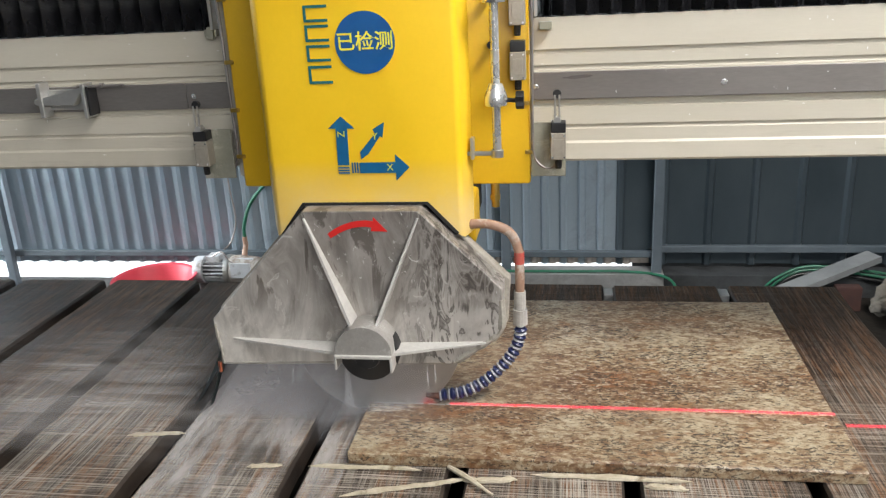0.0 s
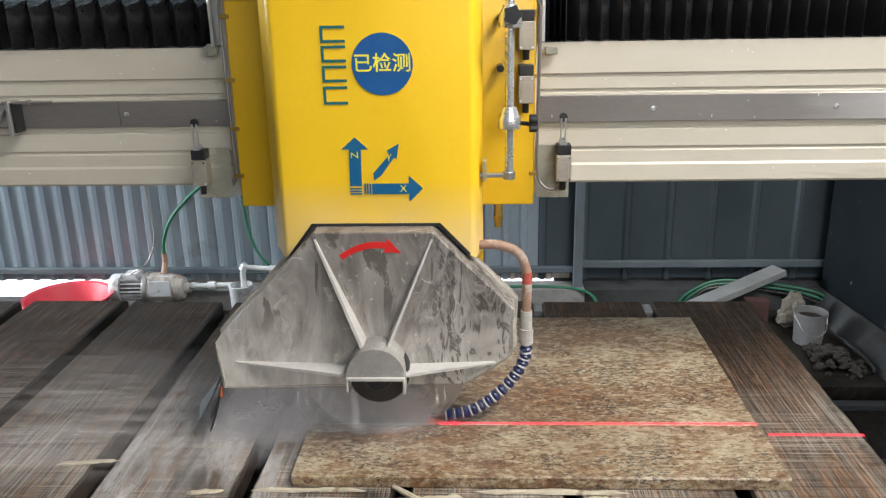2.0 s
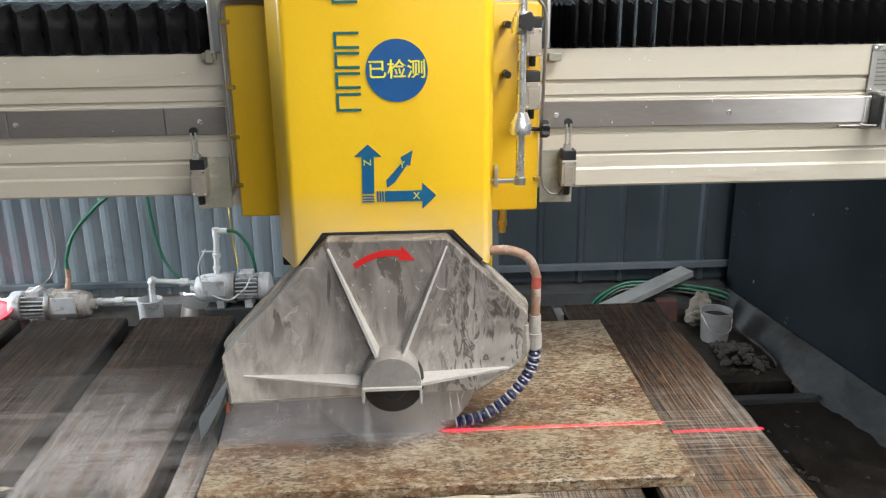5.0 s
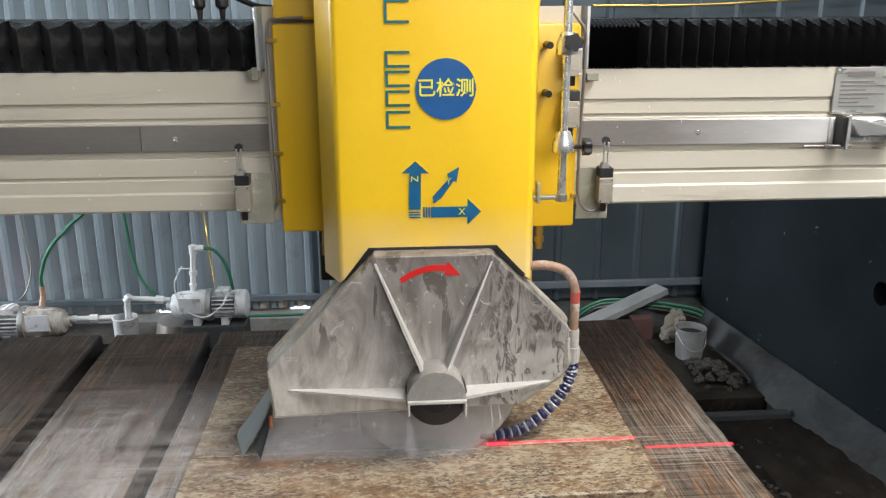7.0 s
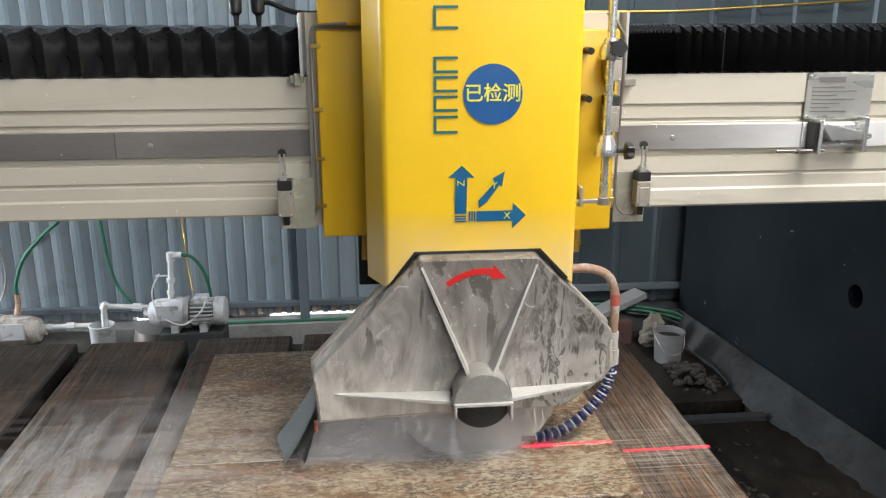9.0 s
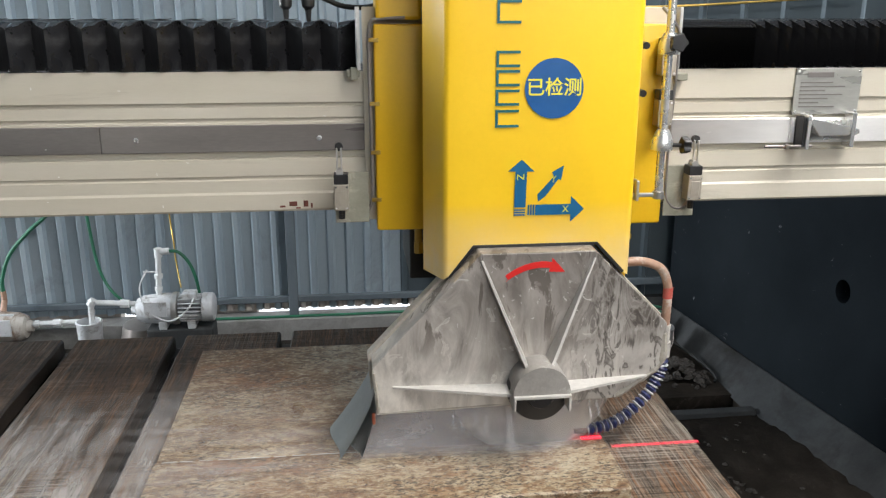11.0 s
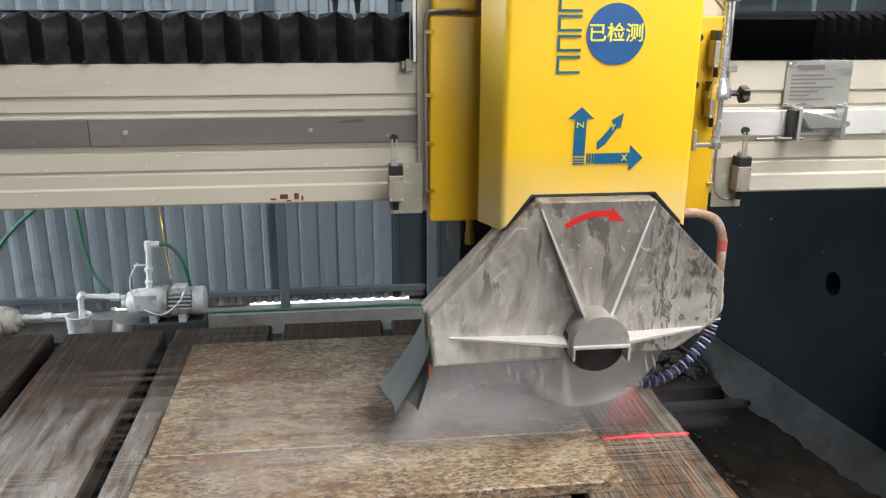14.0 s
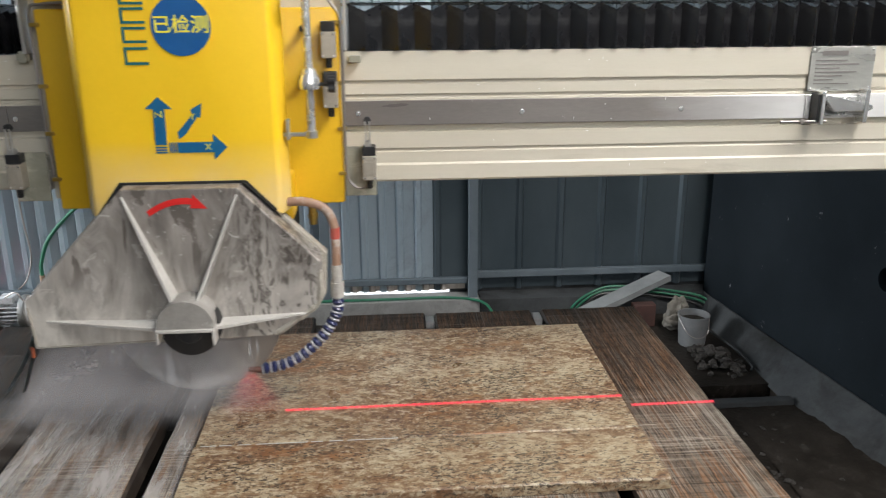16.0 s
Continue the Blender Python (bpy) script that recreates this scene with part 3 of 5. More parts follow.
# eastern pieces take the dark colour in place of shade
for n, (x0, x1, z1) in enumerate([(-2.45, -1.62, 0.0), (-1.5, -0.90, 0.004), (-0.02, 0.12, 0.02), (0.125, 1.6, 0.02)]):
    single(f"base_course_{n + 1}", box(x0, x1, WALL_Y + 0.02, WALL_Y + 0.09, -0.05, z1 + 0.045), PALEFOOT if x1 < 0 else SKIRT, (x0, WALL_Y, -0.05), "sheet foot below the sheet wall, daylight and shade in its colours", "kerb", "structure")
single("sheet_foot", prism(rib_profile(-1.55, 0.06, 0.098, WALL_Y - 0.004, 0.022) + [(x, y + 0.002) for x, y in reversed(rib_profile(-1.55, 0.06, 0.098, WALL_Y - 0.004, 0.022))], 0.024, 0.068, "z"), PALEFOOT, (-0.7, WALL_Y, 0.024), "pale mottled foot strip of the sheet wall", "wall", "structure")
single("wall_west", box(-6.1, -6.0, 0.55, 2.3, 2.9, 4.2), SHEET, (-6.05, 1.4, 2.9), "steel sheet side wall", "wall", "structure")
single("wall_west_back", box(-6.1, -6.0, -6.0, 0.55, FLOOR, 4.2), SHEET, (-6.05, -4, FLOOR), "steel sheet side wall", "wall", "structure")
single("wall_east", box(6.0, 6.1, -6.0, 2.3, FLOOR, 4.2), SHEET, (6.05, -2, FLOOR), "steel sheet side wall", "wall", "structure")
single("ceiling", box(-6.2, 6.2, -6.2, 2.4, 4.2, 4.26), SHEET, (0, -2, 4.2), "steel sheet roof of the shed", "ceiling", "structure")
single("ground", box(-60, 60, -60, 60, FLOOR - 0.60, FLOOR - 0.45), MUD, (0, 0, FLOOR - 0.6), "dark wet ground", "ground", "structure")

# floor with a drain pit beside the table
for n, (x0, x1, y0, y1) in enumerate([(-6.2, 6.2, -6.2, 1.02), (-6.2, 1.00, 1.02, 1.20), (1.36, 6.2, 1.02, 1.20), (-6.2, 6.2, 1.20, 2.3)]):
    single(f"floor_{n + 1}", box(x0, x1, y0, y1, FLOOR - 0.44, FLOOR), MUD, ((x0 + x1) / 2, (y0 + y1) / 2, FLOOR - 0.44), "dark muddy workshop floor", "floor", "structure")
single("pit_edge", box(0.98, 1.36, 0.985, 1.03, FLOOR + 0.002, FLOOR + 0.03, 0.004), SKIRT, (1.15, 1.0, FLOOR), "pale concrete edge of the drain pit", "kerb", "structure")

rails = thing("wall_rail", (0, WALL_Y, 0), "grey steel rails and posts holding the sheet wall", "wall frame", kind="structure")
part("rail", box(-6, 0.094, WALL_Y - 0.055, WALL_Y - 0.025, 0.070, 0.104, 0.004), RAILPAINT, rails)
part("rail", box(0.096, 6, WALL_Y - 0.055, WALL_Y - 0.025, 0.098, 0.136, 0.004), RAILPAINT, rails)
part("rail", box(-6, 6, WALL_Y - 0.055, WALL_Y - 0.025, 1.9, 1.945, 0.004), RAILPAINT, rails)
for px in (-3.64, -0.695, 0.095, 3.2):
    part("post", box(px - 0.025, px + 0.025, WALL_Y - 0.09, WALL_Y - 0.05, FLOOR, 4.2, 0.004), RAILPAINT, rails)

# daylight behind the wall's foot
single("backdrop_day", box(-8, 8, 2.75, 2.8, FLOOR - 0.44, 1.0), glow("overcast_daylight", (0.93, 0.97, 1.0), 2.2), (0, 2.75, 0), "bright overcast daylight outside", "backdrop", "structure")

# the saw's side wall


def leg_x(y):
    return 1.371 + (WALL_Y - y) * 0.125


side_wall = thing("saw_side_wall", (1.7, 0.5, FLOOR), "dark blue-grey painted side wall carrying the saw bridge", "machine wall")


def leg_body():
    """The side wall with a round hole through its face."""
    bm = bmesh.new()
    y0, y1, z0, z1, hy, hz, hr = -1.2, WALL_Y - 0.095, FLOOR, 0.98, 0.785, 0.523, 0.042
    n = 24
    ring = [(hy + hr * math.cos(2 * math.pi * k / n), hz + hr * 1.15 * math.sin(2 * math.pi * k / n)) for k in range(n)]
    sq = []
    for k in range(n):
        dy, dz = math.cos(2 * math.pi * k / n), math.sin(2 * math.pi * k / n)
        s = 0.09 / max(abs(dy), abs(dz))
        sq.append((hy + dy * s, hz + dz * s))
    ys, zs = [y0, hy - 0.09, hy + 0.09, y1], [z0, hz - 0.09, hz + 0.09, z1]

    def v(y, z, d=0.0):
        return bm.verts.new((leg_x(y) + d, y, z))

    for i in range(3):
        for j in range(3):
            if (i, j) != (1, 1):
                bm.faces.new([v(ys[i], zs[j]), v(ys[i + 1], zs[j]), v(ys[i + 1], zs[j + 1]), v(ys[i], zs[j + 1])])
    for k in range(n):
        a, b2, c, d = sq[k], sq[(k + 1) % n], ring[(k + 1) % n], ring[k]
        bm.faces.new([v(*a), v(*b2), v(*c), v(*d)])
        bm.faces.new([v(*d), v(*c), v(*c, 0.2), v(*d, 0.2)])
    bm.faces.new([v(y, z, 0.2) for y, z in ring])
    for quad in ([(y0, z1, 0), (y1, z1, 0), (y1, z1, 0.3), (y0, z1, 0.3)], [(y0, z0, 0.3), (y1, z0, 0.3), (y1, z1, 0.3), (y0, z1, 0.3)], [(y0, z0, 0), (y0, z0, 0.3), (y0, z1, 0.3), (y0, z1, 0)], [(y1, z0, 0), (y1, z0, 0.3), (y1, z1, 0.3), (y1, z1, 0)]):
        bm.faces.new([v(*q) for q in quad])
    bmesh.ops.remove_doubles(bm, verts=bm.verts, dist=1e-5)
    return bm


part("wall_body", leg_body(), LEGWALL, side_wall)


def plinth():
    bm = bmesh.new()
    rows = []
    for k in range(40):
        y = WALL_Y - 0.04 - k * 0.083
        y -= 0.06
        w = 0.012 * noise.noise((0, y * 3, 0)) + min(0.03 + (WALL_Y - y) * 0.11, 0.155)
        rows.append([bm.verts.new(p) for p in ((leg_x(y) - 0.003, y, 0.0), (leg_x(y) - 0.012, y, 0.0), (leg_x(y) - w, y, FLOOR + 0.008), (leg_x(y) - w - 0.012, y, FLOOR - 0.01), (leg_x(y) - 0.003, y, FLOOR - 0.01))])
    for a, b in zip(rows, rows[1:]):
        for i in range(5):
            bm.faces.new((a[i], a[(i + 1) % 5], b[(i + 1) % 5], b[i]))
    bm.faces.new(rows[0])
    bm.faces.new(rows[-1][::-1])
    return bm


part("plinth", plinth(), SKIRT, side_wall, "pale dusty sloping plinth")
part("rail_beam", prism([(leg_x(-1.2) - 0.03, -1.2), (2.3, -1.2), (2.3, WALL_Y - 0.1), (leg_x(WALL_Y - 0.1) - 0.03, WALL_Y - 0.1)], 0.985, 1.06, "z", 0.006), DARKGAP, side_wall, "dark greasy rail beam")

west = thing("saw_side_wall", (-3.6, 0.0, FLOOR), "dark blue-grey painted side wall carrying the far end of the bridge", "machine wall")
part("wall_body", box(-3.85, -3.45, -1.2, 1.0, FLOOR, 0.98, 0.01), LEGWALL, west)
part("rail_beam", box(-3.95, -3.40, -1.2, 1.0, 0.985, 1.06, 0.006), DARKGAP, west)
# ---- the cutting table ----
table = thing("cutting_table", (-1.0, 0, FLOOR), "saw table of worn dark timber boards on steel bearers", "saw table")
for by in (-0.75, 0.0, 0.58):
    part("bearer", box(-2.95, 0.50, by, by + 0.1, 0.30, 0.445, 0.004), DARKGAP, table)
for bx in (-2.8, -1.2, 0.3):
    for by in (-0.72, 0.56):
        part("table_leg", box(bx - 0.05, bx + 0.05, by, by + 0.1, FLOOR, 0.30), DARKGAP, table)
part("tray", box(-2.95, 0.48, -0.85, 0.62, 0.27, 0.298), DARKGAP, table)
rng = random.Random(4)
BOARD_ENDS = [(0.17, 0.52), (-0.212, 0.137), (-0.592, -0.247), (-0.957, -0.632), (-1.322, -0.995), (-1.70, -1.368), (-2.08, -1.745), (-2.46, -2.125), (-2.84, -2.505)]


def board(x0, x1):
    """A timber board with chewed edges and a slightly dished top."""
    bm = bmesh.new()
    n, yn, yf = 46, -0.92, 0.668 + rng.uniform(-0.012, 0.012)
    rows = []
    for k in range(n + 1):
        y = yn + (yf - yn) * k / n
        a = x0 + 0.004 * noise.noise((x0 * 9, y * 9, 1)) + 0.002 * noise.noise((x0, y * 40, 2))
        b = x1 + 0.004 * noise.noise((x1 * 9, y * 9, 5)) + 0.002 * noise.noise((x1, y * 40, 6))
        z = TABLE - 0.0015 + 0.0015 * noise.noise((x0, y * 6, 3))
        rows.append([bm.verts.new(p) for p in ((a, y, 0.446), (a, y, z - 0.007), (a + 0.006, y, z), (b - 0.006, y, z), (b, y, z - 0.007), (b, y, 0.446))])
    for a, b in zip(rows, rows[1:]):
        for i in range(6):
            bm.faces.new((a[i], a[(i + 1) % 6], b[(i + 1) % 6], b[i]))
    bm.faces.new(rows[0])
    bm.faces.new(rows[-1][::-1])
    return bm


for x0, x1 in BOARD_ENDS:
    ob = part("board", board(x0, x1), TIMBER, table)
    ob.data.materials.append(SHADEDSIDE)
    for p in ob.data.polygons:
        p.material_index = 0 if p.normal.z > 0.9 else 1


# ---- the stone ----
def slab_piece(x0, x1, y0, y1, rough_front):
    """Sawn stone with eased top edges; the front edge is uneven."""
    bm = bmesh.new()
    n = 60
    rows = []
    for k in range(n + 1):
        x = x0 + (x1 - x0) * k / n
        w = 0.0025 * noise.noise((x * 16, 1, 2)) if rough_front else 0.0
        rows.append([bm.verts.new(p) for p in ((x, y0 + w, TABLE + 0.001), (x, y0 + w * 0.4, SLAB - 0.004), (x, y0 + 0.004 + w, SLAB), (x, y1 - 0.001, SLAB), (x, y1, SLAB - 0.001), (x, y1, TABLE + 0.001))])
    for a, b in zip(rows, rows[1:]):
        for i in range(6):
            bm.faces.new((a[i], a[(i + 1) % 6], b[(i + 1) % 6], b[i]))
    bm.faces.new(rows[0])
    bm.faces.new(rows[-1][::-1])
    return bm


CUT_Y = -0.243
single("granite_slab", slab_piece(-0.862, 0.254, CUT_Y + 0.0015, 0.444, False), GRANITE, (-0.3, 0.1, TABLE), "wet speckled beige and brown granite slab on the boards", "stone slab")
single("granite_strip", slab_piece(-0.866, 0.257, -0.474, CUT_Y - 0.0015, True), GRANITE, (-0.3, -0.36, TABLE), "speckled beige granite strip being sawn from the slab", "stone slab")

# ---- the bridge ----


def rubbed_sheen_bar():
    """The dull guide bar, rubbed towards its end stop, its reflected brightness in the colour."""
    m = mat("rubbed_sheen_steel", (0.21, 0.190, 0.180), (0.28, 0.257, 0.243), 3, (0.4, 1, 2), rough=0.34, metal=0.35, bumps=0.05, vary=0.12, dirt=(0.46, 0.44, 0.41), dirt_at=(0.66, 0.73), dirt_scale=30)
    nt = m.node_tree
    b = nt.nodes["Principled BSDF"]
    tc = nt.nodes.new("ShaderNodeTexCoord")
    sep = nt.nodes.new("ShaderNodeSeparateXYZ")
    nt.links.new(tc.outputs["Object"], sep.inputs[0])
    sheen = mathn(nt, "ADD", sep.outputs[0], mathn(nt, "MULTIPLY", noise_tex(nt, 6, 4, 0.6, (0.6, 1, 3)), 0.25))
    k = ramp(nt, mathn(nt, "MULTIPLY", sheen, 0.7), [(0.55, (0, 0, 0)), (0.86, (1, 1, 1))])
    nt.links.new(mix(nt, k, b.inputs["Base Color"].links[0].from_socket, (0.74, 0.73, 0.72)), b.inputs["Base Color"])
    return m


BARSHEEN = rubbed_sheen_bar()
BR = (-0.3, 0.1, 1.09)
bridge = thing("saw_bridge", BR, "long cream-painted steel bridge beam with a steel guide bar", "bridge beam")
PROFILE = [(0.34, 1.445), (0.34, 1.095), (0.030, 1.092), (0.006, 1.094), (0.000, 1.100), (0.000, 1.140), (0.004, 1.146), (0.004, 1.176), (0.007, 1.1795), (0.007, 1.184), (0.002, 1.188), (0.002, 1.231), (0.009, 1.2345), (0.009, 1.240), (0.006, 1.246), (0.006, 1.322), (0.009, 1.3255), (0.009, 1.330), (0.003, 1.334), (0.003, 1.360), (0.006, 1.3635), (0.006, 1.3675), (-0.002, 1.372), (-0.002, 1.4465), (-0.001, 1.447)]
part("beam", prism(PROFILE, -3.75, 1.95, "x"), CREAM, bridge)
# added black strip, paints the shade on the beam top between the pleats
part("bellows_shade_strip", box(-3.0, 1.8, -0.0018, 0.30, 1.4474, 1.4486), RUBBER, bridge, "added black strip that stands for the shade under the bellows")
part("end_truck", box(1.50, 1.92, -0.30, 0.60, 1.061, 1.0905, 0.006), DARKGAP, bridge, "dark end truck on its rail")
part("end_truck", box(-3.74, -3.50, -0.30, 0.60, 1.061, 1.0905, 0.006), DARKGAP, bridge, "dark end truck on its rail")
seams = [-2.4, -1.354, -0.975, 0.80, 1.9]
for a, b in zip(seams, seams[1:]):
    part("guide_bar", box(a + 0.0008, b - 0.0008, -0.006, 0.012, 1.251, 1.317, 0.0012, 1), (BARSHEEN if b > 0.7 else BAR) if b < 0.9 else SHINYBAR, bridge)
for k in range(-4, 3):
    part("screw", join(lathe([(0.0, -0.0072), (0.003, -0.0072), (0.0032, -0.0082), (0.0068, -0.0078), (0.0075, -0.0055)], (k * 0.445, 0, 1.2835), "y", 14)), CHROME, bridge)


def cam_bracket(x, flip):
    """The stop that the travel switch runs against: a back plate, two posts and a sloped cam."""
    k = -1 if flip else 1

    def bar(a, b, y0, y1, z0, z1):
        return box(min(x + k * a, x + k * b), max(x + k * a, x + k * b), y0, y1, z0, z1, 0.0015, 1)

    cam_bar = prism([(x + k * a, z) for a, z in ((0.006, 1.320), (0.020, 1.318), (0.150, 1.290), (0.152, 1.280), (0.142, 1.275), (0.040, 1.272), (0.008, 1.312))], -0.046, -0.020, "y", 0.002, 1)
    return join(bar(0.004, 0.132, -0.016, -0.0075, 1.258, 1.312), cam_bar, bar(-0.003, 0.007, -0.056, -0.0075, 1.240, 1.330), bar(0.124, 0.136, -0.050, -0.0075, 1.243, 1.334))


for x, flip in ((0.825, False), (-1.615, True)):
    br = part("stop_bracket", cam_bracket(x, flip), CHROME if not flip else ALU, bridge, "cast metal travel stop")
    s = -1 if flip else 1
    # the shadow beside the stop's post, built as a thin black strip
    part("stop_shadow", box(min(x - s * 0.0035, x - s * 0.011), max(x - s * 0.0035, x - s * 0.011), -0.050, -0.0075, 1.246, 1.322, 0.001, 1), BLACK, br, "black strip that stands for the shadow beside the stop")
    part("stop_bolt", join(rod((x - s * 0.11, -0.045, 1.248 if not flip else 1.322), (x + s * 0.02, -0.045, 1.248 if not flip else 1.322), 0.004, n=10), rod((x - s * 0.055, -0.045, 1.248 if not flip else 1.322), (x - s * 0.045, -0.045, 1.248 if not flip else 1.322), 0.008, n=6)), BAR, br)
plate = part("name_plate", box(0.80, 0.985, -0.007, -0.003, 1.326, 1.447, 0.001, 1), PLATE, bridge, "etched steel maker's plate with illegible lines")
part("plate_title", box(0.832, 0.905, -0.0085, -0.0072, 1.423, 1.436), BAR, plate)
for k, w in enumerate((0.10, 0.055, 0.08, 0.12, 0.07, 0.125, 0.09)):
    part("plate_line", box(0.815, 0.815 + w, -0.0085, -0.0072, 1.345 + k * 0.0105, 1.3485 + k * 0.0105), BAR, plate)
for cx in (0.808, 0.977):
    for cz in (1.334, 1.439):
        part("rivet", lathe([(0.0, -0.0092), (0.003, -0.0088), (0.004, -0.007)], (cx, 0, cz), "y", 10), CHROME, plate)
for x, z, w, h in ((-0.552, 1.105, 0.014, 0.005), (-0.528, 1.108, 0.02, 0.012), (-0.512, 1.101, 0.012, 0.004), (-0.492, 1.106, 0.012, 0.016), (-0.474, 1.103, 0.005, 0.012)):
    part("rust_mark", box(x, x + w, -0.0012, 0.001, z, z + h, 0.0004, 1), mat("rust_brown", (0.10, 0.03, 0.02), (0.2, 0.06, 0.04), 60, rough=0.8) if x == -0.552 else bpy.data.materials["rust_brown"], bridge)

CHIP = mat("bare_white_chip", (0.70, 0.69, 0.66), (0.8, 0.79, 0.76), 40, rough=0.6)
chips = random.Random(21)
for n in range(46):
    x = chips.uniform(-2.2, 1.3)
    z, y = chips.choice(((chips.uniform(1.375, 1.436), -0.0022), (chips.uniform(1.336, 1.358), 0.0028), (chips.uniform(1.255, 1.312), -0.0062), (chips.uniform(1.191, 1.228), 0.0018), (chips.uniform(1.104, 1.137), -0.0002)))
    w, h = chips.choice(((0.003, 0.003), (0.007, 0.002), (0.002, 0.007), (0.004, 0.0025)))
    part("paint_chip", prism([(x, z), (x + w * 0.7, z - h * 0.2), (x + w, z + h * 0.5), (x + w * 0.4, z + h), (x - w * 0.2, z + h * 0.6)], y - 0.0006, y + 0.001), CHIP, bridge)

# ---- bellows, pleat by pleat ----


LEAF = {-1: 0.060, 1: 0.050}


def leaf_mesh(length, top, lean, flip):
    """One stiff leaf of a fold: front panel from ridge to valley, chamfered top facet and roof strip."""
    bm = bmesh.new()
    f = -1 if flip else 1
    c, s = math.cos(radians(lean)), math.sin(radians(lean))
    d, w = length * s, length * c

    def local(x, y, z):
        """Turns a point given at the usual lean back to the leaf's own line."""
        return bm.verts.new((f * (x * c + y * s), -x * s + y * c, z))

    def slab(pts, off):
        a = [local(*p) for p in pts]
        b = [local(p[0], p[1] + off[0], p[2] + off[1]) for p in pts]
        bm.faces.new(a)
        bm.faces.new(b[::-1])
        n = len(pts)
        for i in range(n):
            bm.faces.new((a[i], b[i], b[(i + 1) % n], a[(i + 1) % n]))

    low, drop = 1.4490, 0.019
    slab([(0, 0, low), (w * 0.5, d * 0.5, low), (w * 0.5, d * 0.5 - 0.0015, top - drop * 0.62), (0, 0, top - drop)], (0.0015, 0))
    slab([(w * 0.5, d * 0.5, low), (w, d, low), (w, d, top), (w * 0.5, d * 0.5 - 0.0015, top - drop * 0.62)], (0.0015, 0))
    slab([(0, 0, top - drop), (w, d, top), (0, d, top - 0.006)], (0, -0.0012))
    slab([(0, d, top - 0.006), (w, d, top), (w, 0.33, top), (0, 0.33, top - 0.006)], (0, -0.0012))
    return solid("pleat", bm, RUBBER)


left_cover = thing("bellows_cover", BR, "black folded bellows cover stretched beside the carriage", "bellows")
right_cover = thing("bellows_cover", BR, "black folded bellows cover packed tight beside the carriage", "bellows")
PLEATS = []
for cover, count, side, top, lean in ((left_cover, 30, -1, 1.568, 48), (right_cover, 58, 1, 1.568, 68)):
    for flip in (False, True):
        me = leaf_mesh(LEAF[side], top, lean, flip)
        for k in range(count):
            ob = new("pleat", me)
            ob.parent = cover
            PLEATS.append((ob, side, k, count, flip))


def fold_weights(side, count, t, x):
    """How the folds share the bellows' length: packed or drawn out next to the moving carriage."""
    back = min(1.0, max(0.0, (t - 14.0) / 1.2))
    out = []
    for k in range(count):
        u = (k + 0.5) / count
        if side < 0:
            w = 1.0 - 0.8 * back * math.exp(-u / 0.3)
        else:
            packed = 0.04 + 0.42 * min(1.0, max(0.0, x / 1.02)) ** 1.6
            push = (0.26 if u < packed else 1.0) * (1.0 - 0.65 * max(0.0, u - packed))
            w = push * (1 - back) + back * (0.16 + 1.3 * math.exp(-(u / 0.42) ** 2))
        out.append(w)
    return out


# ---- the carriage ----
CA = (-0.835, -0.05, 1.065)
carriage = thing("saw_carriage", CA, "yellow sheet-metal carriage box with travel switches, riding on the bridge", "saw carriage")
part("carriage_box", box(-1.206, -0.459, -0.053, -0.012, 1.050, 1.560, 0.006, 3), YELLOWBOX, carriage, smooth=True)
part("back_plate", box(-1.232, -0.452, -0.011, -0.0085, 1.07, 1.60, 0.001, 1), CREAM, carriage)
part("end_plate", box(-1.246, -1.238, -0.05, 0.30, 1.452, 1.60, 0.001, 1), ALU, carriage, "bare metal bellows end plate")
part("end_plate", box(-0.446, -0.438, -0.05, 0.30, 1.452, 1.60, 0.001, 1), ALU, carriage, "bare metal bellows end plate")
part("saddle_head", join(box(-1.15, -0.55, 0.0, 0.28, 1.60, 1.78, 0.01), box(-1.20, -1.09, -0.06, 0.10, 1.57, 1.66, 0.008)), YELLOWBOX, carriage)
for z in (1.132, 1.252, 1.372, 1.523):
    for s, x in ((-1, -1.206), (1, -0.459)):
        part("side_bolt", join(box(x - 0.012, x + 0.012, -0.0575, -0.0525, z - 0.005, z + 0.005, 0.001, 1), rod((x - s * 0.006, -0.0535, z), (x - s * 0.006, -0.061, z), 0.0045, n=8)), BRASS, carriage)
part("conduit", tube([(-1.13, -0.06, 1.575), (-1.19, -0.055, 1.572), (-1.215, -0.055, 1.555), (-1.218, -0.05, 1.45), (-1.216, -0.05, 1.25), (-1.217, -0.05, 1.13), (-1.25, -0.05, 1.088), (-1.285, -0.052, 1.09), (-1.298, -0.055, 1.115)], 0.0042, 8), BAR, carriage)
part("conduit", tube([(-0.50, -0.07, 1.60), (-0.47, -0.075, 1.565), (-0.452, -0.07, 1.52), (-0.452, -0.06, 1.35), (-0.452, -0.055, 1.15), (-0.435, -0.055, 1.10), (-0.405, -0.055, 1.092), (-0.385, -0.06, 1.118)], 0.0042, 8), BAR, carriage)
part("terminal_block", join(box(-1.272, -1.240, -0.03, -0.006, 1.434, 1.452, 0.002), box(-1.262, -1.245, -0.038, -0.02, 1.428, 1.458, 0.002)), OLIVE, carriage)
part("terminal_block", box(-0.435, -0.405, -0.03, -0.006, 1.420, 1.438, 0.002), OLIVE, carriage, "pale green terminal block")
